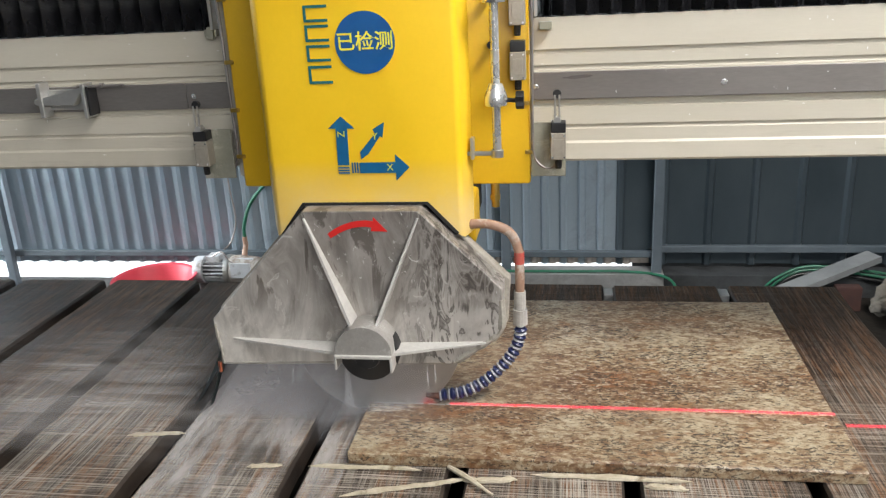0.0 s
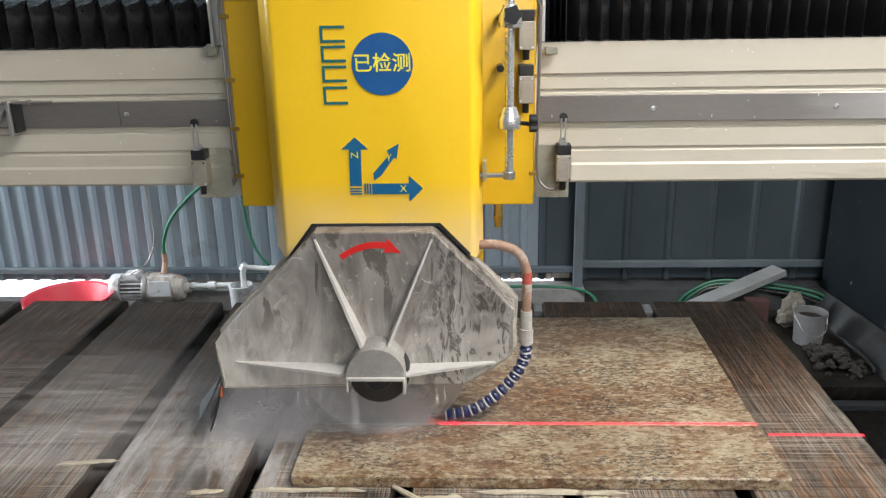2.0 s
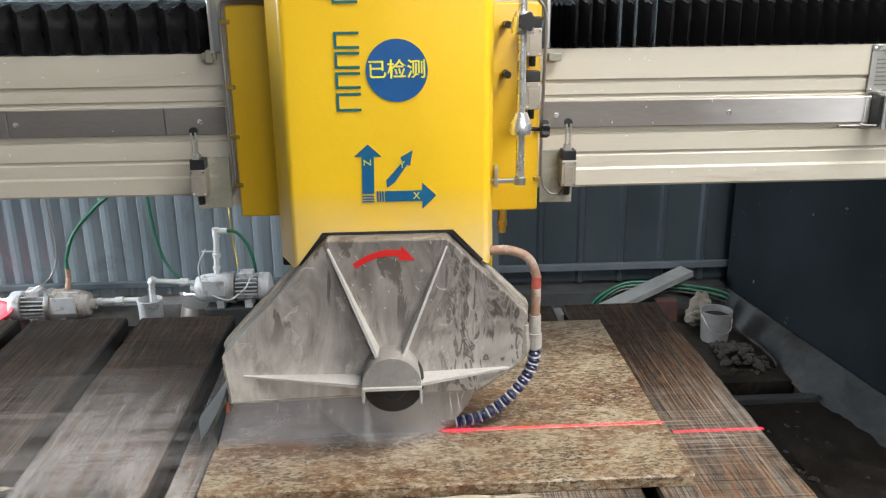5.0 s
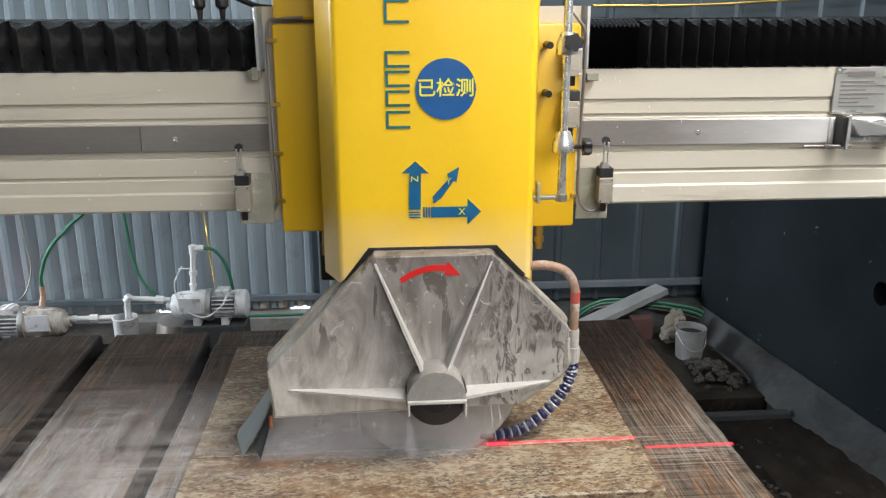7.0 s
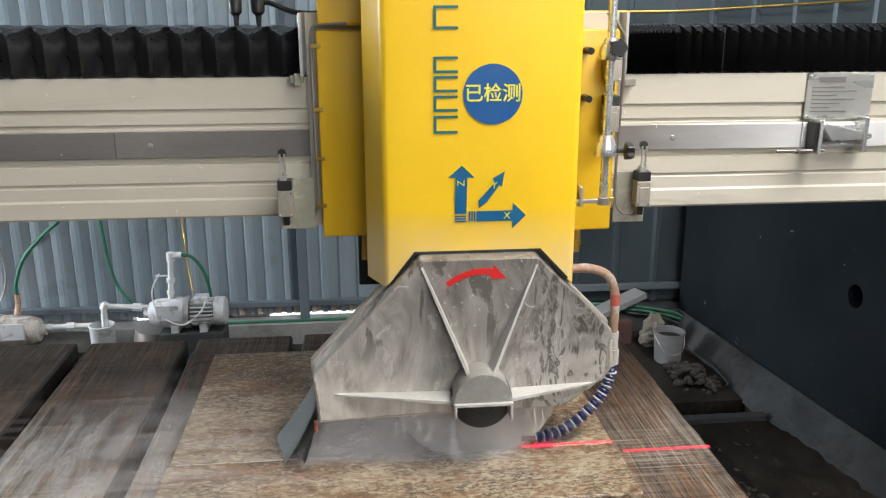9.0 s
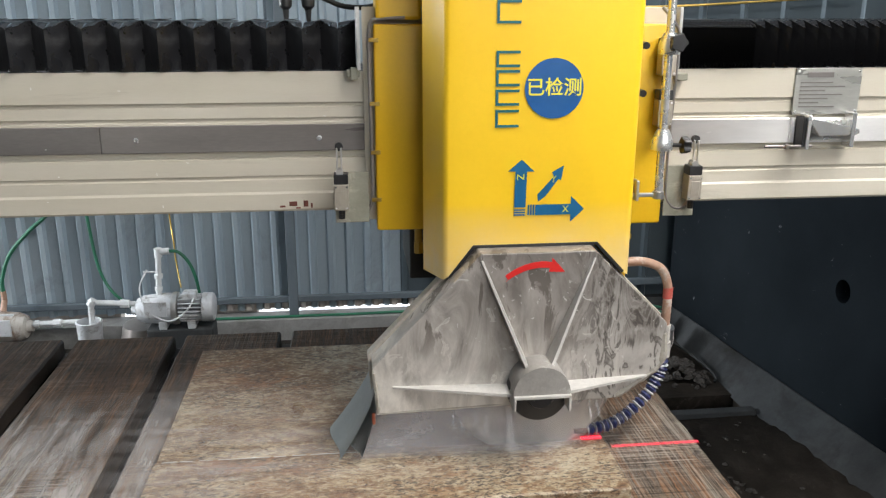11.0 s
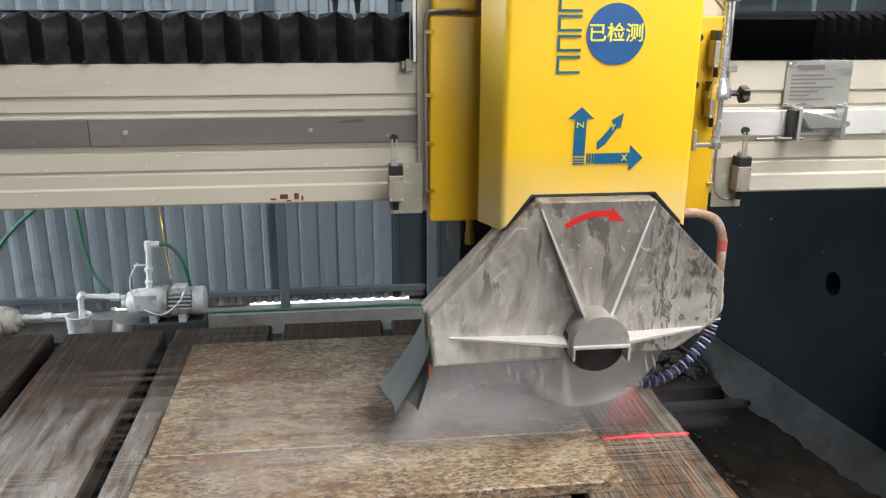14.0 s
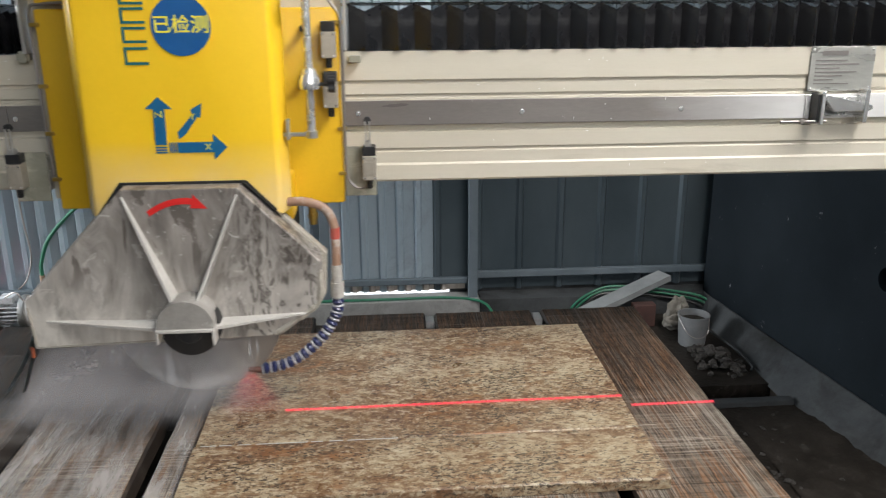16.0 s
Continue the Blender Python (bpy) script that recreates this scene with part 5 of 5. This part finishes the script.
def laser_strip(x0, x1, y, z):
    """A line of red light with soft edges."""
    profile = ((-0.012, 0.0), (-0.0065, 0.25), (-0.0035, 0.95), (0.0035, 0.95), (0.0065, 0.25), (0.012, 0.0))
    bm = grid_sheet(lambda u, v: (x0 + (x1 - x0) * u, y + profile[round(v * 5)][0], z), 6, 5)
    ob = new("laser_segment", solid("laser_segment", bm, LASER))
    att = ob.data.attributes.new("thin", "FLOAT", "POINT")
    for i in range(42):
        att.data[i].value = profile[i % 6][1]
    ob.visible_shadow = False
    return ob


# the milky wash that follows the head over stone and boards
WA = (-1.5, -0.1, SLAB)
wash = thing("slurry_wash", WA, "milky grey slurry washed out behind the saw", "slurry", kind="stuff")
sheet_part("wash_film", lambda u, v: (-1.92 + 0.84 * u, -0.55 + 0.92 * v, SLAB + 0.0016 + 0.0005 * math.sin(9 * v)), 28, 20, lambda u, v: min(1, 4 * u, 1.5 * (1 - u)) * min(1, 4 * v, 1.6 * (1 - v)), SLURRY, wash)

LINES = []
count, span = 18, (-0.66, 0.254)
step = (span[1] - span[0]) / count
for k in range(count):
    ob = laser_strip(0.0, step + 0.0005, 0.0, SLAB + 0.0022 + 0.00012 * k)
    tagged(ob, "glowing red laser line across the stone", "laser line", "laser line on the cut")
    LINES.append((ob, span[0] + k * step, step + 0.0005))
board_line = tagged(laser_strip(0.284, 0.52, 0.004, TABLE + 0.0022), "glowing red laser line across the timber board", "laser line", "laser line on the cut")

# ---- things round the saw ----


def sliver(a, b, w, seed):
    """A long broken offcut of stone."""
    a, b = Vector((*a, TABLE + 0.001)), Vector((*b, TABLE + 0.001))
    d = b - a
    s = Vector((-d.y, d.x, 0)).normalized()
    bm = bmesh.new()
    rows, n = [], 14
    for k in range(n + 1):
        t = k / n
        end = min(1, 6 * t + 0.15, 6 * (1 - t) + 0.15)
        ww = w * end * (0.8 + 0.5 * noise.noise((seed, t * 9, 0)))
        off = s * w * 0.5 * noise.noise((seed, t * 5, 4))
        h = 0.007 * end * (0.8 + 0.5 * noise.noise((seed, t * 8, 9)))
        p = a + d * t + off
        rows.append([bm.verts.new(q) for q in (p - s * ww, p - s * ww * 0.8 + Vector((0, 0, h)), p + s * ww * 0.7 + Vector((0, 0, h * 0.9)), p + s * ww)])
    for u, v in zip(rows, rows[1:]):
        for i in range(4):
            bm.faces.new((u[i], u[(i + 1) % 4], v[(i + 1) % 4], v[i]))
    bm.faces.new(rows[0])
    bm.faces.new(rows[-1][::-1])
    return bm


for n, (a, b, w) in enumerate([((-1.457, -0.395), (-1.309, -0.375), 0.007), ((-1.10, -0.506), (-1.018, -0.494), 0.008), ((-0.957, -0.492), (-0.692, -0.489), 0.007), ((-0.856, -0.60), (-0.575, -0.515), 0.008), ((-0.60, -0.523), (-0.475, -0.512), 0.011), ((-0.448, -0.491), (-0.101, -0.490), 0.009), ((-0.205, -0.515), (-0.113, -0.521), 0.010)]):
    single("stone_offcut", sliver(a, b, w, n * 3.7), PALEWOOD, (*((Vector(a) + Vector(b)) / 2), TABLE), "pale broken sliver of granite lying on the boards", "stone offcut", group="stone offcuts on the table")
def splinter(a, b, z0, z1, w):
    return tube([(a[0], a[1], z0), ((a[0] + b[0]) / 2, (a[1] + b[1]) / 2 - 0.004, (z0 + z1) / 2 + 0.006), (b[0], b[1], z1)], w, 6, 5, radii=lambda t: w * (0.5 + 0.6 * math.sin(math.pi * min(t + 0.15, 1))))


single("stone_offcut", splinter((-0.632, -0.482), (-0.525, -0.575), 0.508, 0.505, 0.006), PALEWOOD, (-0.57, -0.53, TABLE), "brownish splinter of stone over a gap in the boards", "stone offcut", group="stone offcuts on the table")
for gx in (-0.2295, 0.1535):
    single("packing_block", box(gx - 0.0155, gx + 0.0155, 0.600, 0.662, 0.446, 0.489, 0.003), CONCRETE, (gx, 0.63, 0.445), "white packing block wedged between two boards", "packing block", group="packing blocks")

# paint bucket
bucket = thing("paint_bucket", (1.163, 1.67, FLOOR), "grimy white plastic bucket on the muddy floor", "bucket")
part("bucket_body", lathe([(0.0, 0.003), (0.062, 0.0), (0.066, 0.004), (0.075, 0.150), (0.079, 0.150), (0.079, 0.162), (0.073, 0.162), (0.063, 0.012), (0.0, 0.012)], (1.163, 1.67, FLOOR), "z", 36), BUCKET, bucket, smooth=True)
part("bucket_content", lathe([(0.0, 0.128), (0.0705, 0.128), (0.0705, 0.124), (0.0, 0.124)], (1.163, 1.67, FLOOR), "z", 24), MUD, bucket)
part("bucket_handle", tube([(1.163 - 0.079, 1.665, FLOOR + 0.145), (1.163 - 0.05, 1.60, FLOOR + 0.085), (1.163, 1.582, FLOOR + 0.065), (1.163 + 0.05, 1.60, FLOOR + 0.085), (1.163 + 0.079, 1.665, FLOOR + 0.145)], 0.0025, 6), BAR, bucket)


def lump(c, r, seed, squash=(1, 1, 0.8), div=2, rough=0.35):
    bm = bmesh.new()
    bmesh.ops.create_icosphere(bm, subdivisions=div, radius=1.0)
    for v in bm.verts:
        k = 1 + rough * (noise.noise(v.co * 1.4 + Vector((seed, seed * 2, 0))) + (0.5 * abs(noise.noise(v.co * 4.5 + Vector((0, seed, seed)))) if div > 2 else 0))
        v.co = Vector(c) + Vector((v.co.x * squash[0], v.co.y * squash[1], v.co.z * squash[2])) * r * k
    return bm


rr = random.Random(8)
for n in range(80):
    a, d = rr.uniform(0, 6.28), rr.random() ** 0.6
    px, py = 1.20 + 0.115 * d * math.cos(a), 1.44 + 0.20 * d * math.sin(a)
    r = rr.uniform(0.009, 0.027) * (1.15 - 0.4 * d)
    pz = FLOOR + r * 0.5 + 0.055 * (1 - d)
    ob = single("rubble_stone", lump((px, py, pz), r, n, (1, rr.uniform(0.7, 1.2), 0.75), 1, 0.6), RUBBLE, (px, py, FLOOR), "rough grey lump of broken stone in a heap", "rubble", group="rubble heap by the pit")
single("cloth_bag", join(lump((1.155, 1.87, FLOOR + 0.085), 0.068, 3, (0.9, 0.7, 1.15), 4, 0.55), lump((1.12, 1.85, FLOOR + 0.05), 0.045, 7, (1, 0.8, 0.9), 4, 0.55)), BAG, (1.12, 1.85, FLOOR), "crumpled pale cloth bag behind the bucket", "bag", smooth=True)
single("loose_brick", box(0.93, 1.05, 1.90, 1.96, FLOOR, FLOOR + 0.125, 0.006), mat("red_brick", (0.045, 0.020, 0.017), (0.075, 0.034, 0.027), 20, rough=0.85, bumps=0.5), (1.0, 1.92, FLOOR), "dark red brick propping the pale channel", "brick")
single("plinth_pipe", tube([(1.285, 1.76, FLOOR + 0.03), (1.325, 1.55, FLOOR + 0.028), (1.335, 1.36, FLOOR + 0.022), (1.325, 1.33, FLOOR + 0.005)], 0.0065, 10), SKIRT, (1.3, 1.5, FLOOR), "grey pipe lying along the plinth", "pipe", smooth=True)


def channel():
    """A pale pressed channel propped at a slant."""
    bm = prism([(-0.05, -0.02), (0.05, -0.02), (0.05, 0.012), (0.045, 0.012), (0.045, -0.015), (-0.045, -0.015), (-0.045, 0.012), (-0.05, 0.012)], 0, 0.55)
    m = Matrix.Translation((0.66, 1.90, -0.035)) @ Matrix.Rotation(radians(-68), 4, "Z") @ Matrix.Rotation(radians(13.5), 4, "X") @ Matrix.Rotation(radians(180), 4, "Y")
    bmesh.ops.transform(bm, matrix=m, verts=bm.verts)
    return bm


single("steel_channel", channel(), CHANNEL, (0.98, 1.98, FLOOR), "pale grey steel channel propped over a brick", "steel channel")


def hose_thing(pts, r, material, label, cat="hose", name="garden_hose"):
    return single(name, tube(pts, r, 8), material, pts[0], label, cat, smooth=True)


hose_thing([(-1.15, 2.10, 0.0085), (-0.4, 2.10, 0.0085), (-0.05, 2.10, 0.0085), (0.15, 2.055, -0.012), (0.22, 1.98, FLOOR + 0.013), (0.32, 1.90, FLOOR + 0.012)], 0.0075, GREENHOSE, "green hose lying along the kerb")
for k in range(3):
    hose_thing([(0.60 + 0.03 * k, 2.06, FLOOR + 0.012), (0.67 + 0.02 * k, 2.065, FLOOR + 0.10 - 0.01 * k), (0.80, 2.075, FLOOR + 0.165 - 0.018 * k), (0.95, 2.07, FLOOR + 0.17 - 0.02 * k), (1.2, 2.06, FLOOR + 0.14 - 0.022 * k), (1.37, 2.03, FLOOR + 0.10 - 0.025 * k), (1.395, 1.98, FLOOR + 0.012)], 0.007, GREENHOSE if k < 2 else BLACK, "coiled green hose hanging over the pale channel" if k < 2 else "black cable coiled by the side wall", "hose" if k < 2 else "cable")
hose_thing([(-2.15, 2.10, 0.195), (-2.145, 2.10, 0.27), (-2.09, 2.10, 0.40), (-1.98, 2.10, 0.52), (-1.87, 2.10, 0.62), (-1.78, 2.08, 0.80), (-1.76, 2.05, 1.10), (-1.8, 1.95, FLOOR + 1.6)], 0.010, GREENHOSE, "green hose rising from the pump")
hose_thing([(-1.73, 2.12, 1.3), (-1.715, 2.12, 0.75), (-1.70, 2.12, 0.56), (-1.675, 2.11, 0.33), (-1.62, 2.10, 0.19), (-1.50, 2.05, 0.10), (-1.40, 1.98, 0.06), (-1.33, 1.9, FLOOR + 0.02)], 0.008, GREENHOSE, "green hose hanging down the sheet wall")
hose_thing([(-2.235, 2.16, 1.2), (-2.23, 2.16, 0.55), (-2.215, 2.16, 0.30), (-2.25, 2.15, 0.17), (-2.29, 2.12, 0.12)], 0.005, BAR, "thin grey cable hanging to the pump motor", "cable", "cable")
hose_thing([(-1.32, 2.15, 1.25), (-1.305, 2.15, 0.60), (-1.285, 2.1, 0.45), (-1.25, 1.95, 0.40), (-1.20, 1.78, 0.30)], 0.004, BRASS, "thin orange cord hanging to the pump", "cord", "cord")
hose_thing([(0.7, 2.13, 1.60), (1.25, 2.14, 1.603), (1.75, 2.14, 1.628), (2.3, 2.14, 1.66)], 0.006, BRASS, "orange cord strung along the sheet wall", "cord", "cord")

# scattered grit on the mud beside the table
grit = []
for n in range(220):
    px, py = rr.uniform(0.62, 1.36), rr.uniform(-0.6, 0.98)
    r = rr.uniform(0.004, 0.013) if rr.random() < 0.9 else rr.uniform(0.012, 0.018)
    grit.append(lump((px, py, FLOOR + r * 0.35), r, n, (rr.uniform(0.7, 1.5), rr.uniform(0.7, 1.5), 0.6), 1, 0.6))
single("grit", join(*grit), RUBBLE, (1.0, 0.2, FLOOR), "loose grit and stone chips on the mud", "grit", kind="stuff")


def silt_bank(u, v):
    """Mud washed up against the plinth."""
    y = -0.7 + 1.7 * u
    x = 1.06 + (leg_x(y) - 0.001 - 1.06) * v
    h = 0.006 + 0.10 * v ** 2 * (0.75 + 0.5 * noise.noise((x * 3, y * 3, 0))) * (1 - 0.9 * u) + 0.012 * noise.noise((x * 18, y * 18, 3)) * min(1, 4 * v)
    return (x, y, FLOOR + max(h, -0.01))


single("mud_bank", grid_sheet(silt_bank, 50, 18), MUD, (1.3, 0.2, FLOOR), "dark mud washed up against the plinth", "mud", kind="stuff", smooth=True)

# wash bowl
single("wash_bowl", lathe([(0.0, 0.004), (0.145, 0.0), (0.160, 0.008), (0.213, 0.158), (0.229, 0.167), (0.227, 0.173), (0.210, 0.167), (0.155, 0.014), (0.0, 0.010)], (-2.60, 1.87, FLOOR), "z", 44), PINK, (-2.60, 1.87, FLOOR), "red-pink plastic wash bowl on the floor", "bowl", smooth=True)


def pump(cx, y, cz, s, flip, label, stand_top, casing):
    """A small water pump: finned motor, fan cowl, terminal box, pump casing, flange, feet."""
    k = -1 if flip else 1
    th = thing("water_pump", (cx, y, stand_top), label, "water pump")
    motor = part("motor", rod((cx - k * 0.015 * s, y, cz), (cx - k * 0.135 * s, y, cz), 0.054 * s, n=24), PUMPSHADE, th)
    for i in range(20):
        a = 2 * math.pi * i / 20
        c, d = math.cos(a), math.sin(a)
        bmf = box(min(-k * 0.02 * s, -k * 0.13 * s), max(-k * 0.02 * s, -k * 0.13 * s), 0.050 * s, 0.071 * s, -0.0025, 0.0025)
        bmesh.ops.transform(bmf, matrix=Matrix.Translation((cx, y, cz)) @ Matrix.Rotation(a, 4, "X"), verts=bmf.verts)
        part("fin", bmf, PUMPGREY, motor)
    part("fan_cowl", lathe([(0.0, -k * 0.195 * s), (0.055 * s, -k * 0.195 * s), (0.070 * s, -k * 0.188 * s), (0.074 * s, -k * 0.18 * s), (0.074 * s, -k * 0.136 * s), (0.06 * s, -k * 0.134 * s)], (cx, y, cz), "x", 28), PUMPGREY, th, smooth=True)
    part("terminal_box", box(min(cx - k * 0.04 * s, cx - k * 0.11 * s), max(cx - k * 0.04 * s, cx - k * 0.11 * s), y - 0.045 * s, y + 0.03 * s, cz + 0.055 * s, cz + 0.088 * s, 0.004), PUMPGREY, th)
    part("flange", lathe([(0.0, -k * 0.014 * s), (0.082 * s, -k * 0.014 * s), (0.084 * s, 0.0), (0.082 * s, k * 0.012 * s), (0.0, k * 0.012 * s)], (cx, y, cz), "x", 28), ALU, th, smooth=True)
    part("pump_casing", lathe([(0.0, k * 0.013 * s), (0.078 * s, k * 0.013 * s), (0.080 * s, k * 0.05 * s), (0.070 * s, k * 0.15 * s), (0.055 * s, k * 0.185 * s), (0.03 * s, k * 0.19 * s), (0.026 * s, k * 0.215 * s), (0.0, k * 0.215 * s)], (cx, y, cz), "x", 28), casing, th, smooth=True)
    part("casing_rib", join(*[box(min(cx + k * 0.03 * s, cx + k * 0.14 * s), max(cx + k * 0.03 * s, cx + k * 0.14 * s), y - 0.08 * s + q * 0.05 * s, y - 0.07 * s + q * 0.05 * s, cz - 0.02 * s, cz + 0.074 * s - 0.012 * s * abs(q - 1), 0.002, 1) for q in range(3)]), PUMPGREY, th)
    for fx in (-0.08, 0.06):
        part("foot", box(cx + k * fx * s - 0.018, cx + k * fx * s + 0.018, y - 0.06 * s, y + 0.06 * s, stand_top, cz - 0.05 * s, 0.003), PUMPGREY, th)
    return th


p1 = pump(-2.225, 2.03, 0.035, 1.05, False, "dusty grey water pump with a finned motor by the wall", FLOOR, PUMPSILT)
part("spout", join(rod((-2.15, 2.06, 0.10), (-2.15, 2.10, 0.155), 0.016, 0.014), rod((-2.15, 2.10, 0.15), (-2.15, 2.10, 0.205), 0.014)), PIPEBROWN, p1, "rusty outlet spout")
part("outlet_pipe", join(rod((-2.03, 2.03, 0.045), (-1.74, 2.03, 0.05), 0.014), rod((-1.90, 2.03, 0.047), (-1.86, 2.03, 0.048), 0.022, n=8), rod((-1.99, 2.03, 0.046), (-1.97, 2.03, 0.046), 0.02, n=10)), WHITEPIPE, p1, "grey plastic pipe with a union")
part("motor_cable", tube([(-2.30, 1.98, 0.13), (-2.24, 1.97, 0.16), (-2.20, 1.97, 0.11), (-2.13, 1.96, 0.06)], 0.004, 6), BAR, p1)
single("pump_block", box(-1.36, -1.05, 1.69, 1.82, FLOOR, 0.118, 0.008), SKIRT, (-1.2, 1.75, FLOOR), "grimy dark block under a pump", "block")
p2 = pump(-1.225, 1.75, 0.207, 0.95, True, "pale grey water pump with plastic pipework on a block", 0.118, PUMPGREY)
part("riser_pipe", join(rod((-1.300, 1.75, 0.27), (-1.284, 1.75, 0.475), 0.013), lathe([(0.0, 0), (0.019, 0), (0.02, 0.02), (0.0, 0.021)], (-1.292, 1.75, 0.36)), lathe([(0.0, 0), (0.017, 0), (0.018, 0.016), (0.0, 0.017)], (-1.297, 1.75, 0.30)), rod((-1.284, 1.75, 0.465), (-1.284, 1.75, 0.508), 0.018), rod((-1.284, 1.75, 0.490), (-1.232, 1.75, 0.493), 0.016), rod((-1.36, 1.75, 0.392), (-1.292, 1.75, 0.392), 0.004, n=6)), WHITEPIPE, p2, "grey plastic riser with an elbow")
part("outlet_hose", tube([(-1.236, 1.75, 0.493), (-1.19, 1.75, 0.485), (-1.145, 1.75, 0.43), (-1.12, 1.75, 0.35), (-1.115, 1.78, 0.26)], 0.008, 8), GREENHOSE, p2, "short green hose", smooth=True)
part("suction_pipe", join(rod((-1.41, 1.75, 0.235), (-1.615, 1.75, 0.250), 0.013), rod((-1.615, 1.75, 0.262), (-1.622, 1.75, 0.10), 0.014), rod((-1.48, 1.75, 0.240), (-1.44, 1.75, 0.237), 0.021, n=8), rod((-1.62, 1.75, 0.235), (-1.60, 1.75, 0.262), 0.019)), WHITEPIPE, p2, "grey plastic suction pipe")
part("loose_wire", tube([(-1.33, 1.70, 0.42), (-1.37, 1.69, 0.33), (-1.34, 1.68, 0.22), (-1.24, 1.67, 0.17), (-1.16, 1.68, 0.22), (-1.13, 1.70, 0.27)], 0.004, 6), WHITEPIPE, p2)
single("suction_bucket", lathe([(0.0, 0.0), (0.052, 0.0), (0.058, 0.27), (0.062, 0.275), (0.055, 0.278), (0.048, 0.02), (0.0, 0.02)], (-1.635, 1.75, FLOOR), "z", 28), PUMPGREY, (-1.635, 1.75, FLOOR), "tall grey plastic container under the suction pipe", "container", smooth=True)
single("dark_drum", lathe([(0.0, 0), (0.13, 0.0), (0.13, 0.06), (0.11, 0.16), (0.05, 0.19), (0.0, 0.19)], (-1.44, 2.0, FLOOR), "z", 24), BAR, (-1.44, 2.0, FLOOR), "dark domed cover beside the pumps", "cover", smooth=True)

# cable plugs above the carriage
plugs = thing("cable_chain", (-1.4, 0.25, 1.6), "black cable with two plugs above the bellows", "cable")
for x in (-1.43, -1.37):
    part("plug", lathe([(0.0, -0.055), (0.006, -0.05), (0.009, -0.02), (0.017, -0.012), (0.019, 0.02), (0.012, 0.03), (0.011, 0.12), (0.0, 0.12)], (x, 0.25, 1.612), "z", 16), BLACK, plugs, smooth=True)
part("cable", tube([(-1.37, 0.25, 1.62), (-1.34, 0.25, 1.625), (-1.28, 0.25, 1.602), (-1.22, 0.24, 1.598), (-1.16, 0.2, 1.61)], 0.007, 8), BLACK, plugs)

# ---- what moves ----
# seconds, travel of the carriage, lift of the head, travel of the bridge
TRAVEL = [(0, 0.0, 0, 0), (0.5, 0.037, 0, 0), (1, 0.078, 0, 0), (1.5, 0.121, 0, 0), (2, 0.162, 0, 0), (2.5, 0.203, 0, 0), (3, 0.240, 0, 0), (3.5, 0.285, 0, 0), (4, 0.327, 0, 0), (6.5, 0.532, 0, 0), (7, 0.573, 0, 0), (7.5, 0.610, 0, 0), (8, 0.652, 0, 0), (10.5, 0.856, 0, 0), (11, 0.900, 0, 0), (11.5, 0.941, 0, 0), (12, 0.982, 0.001, 0), (12.5, 1.020, 0.004, 0), (13, 1.059, 0.012, 0), (13.5, 1.058, 0.065, 0), (14, 1.057, 0.101, 0), (14.5, 0.847, 0.101, 0.025), (15, 0.572, 0.101, 0.078), (15.5, 0.262, 0.101, 0.134), (16, -0.028, 0.101, 0.164)]


def motions():
    for ob, origin, kx, kz in ((bridge, BR, 0, 0), (left_cover, BR, 0, 0), (right_cover, BR, 0, 0), (carriage, CA, 1, 0), (cutter, HE, 1, 1), (mist, MI, 1, 1), (wash, WA, 1, 0), (plugs, (-1.4, 0.25, 1.6), 1, 0)):
        walk(ob, [(t, pose(origin[0] + kx * x, origin[1] + b, origin[2] + kz * z)) for t, x, z, b in TRAVEL])
    walk(disc, [(t * 0.1, Matrix.Translation(blade_centre - Vector(HE)) @ Matrix.Rotation(-t * 1.4, 4, "Y")) for t in range(161)])
    folds = {}
    for side, count in ((-1, 30), (1, 58)):
        for t, x, z, b in TRAVEL:
            ws = fold_weights(side, count, t, x)
            start, far = (-1.248 + x, -2.9) if side < 0 else (-0.434 + x, 1.75)
            share, run, row = (far - start) / sum(ws), start, []
            for w in ws:
                row.append((run + w * share / 2, min(abs(w * share) / 2, LEAF[side] * 0.97)))
                run += w * share
            folds[side, t] = row
    for ob, side, k, count, flip in PLEATS:
        rows = []
        for t, x, z, b in TRAVEL:
            px, half = folds[side, t][k]
            lean = math.degrees(math.acos(half / LEAF[side]))
            rows.append((t, pose(px - BR[0], -0.014 - BR[1], -BR[2], 0, 0, -lean if flip else lean)))
        walk(ob, rows)
    for ob, x0, length in LINES:
        places = [(t, max(x0, -0.70 + x), b) for t, x, z, b in TRAVEL]
        walk(ob, [(t, pose(px, CUT_Y + b, 0) if px < 0.2552 - length else pose(max(px, 0.284), CUT_Y + 0.004 + b, TABLE - SLAB)) for t, px, b in places])
    walk(board_line, [(t, pose(0, CUT_Y + b, 0)) for t, x, z, b in TRAVEL])


motions()
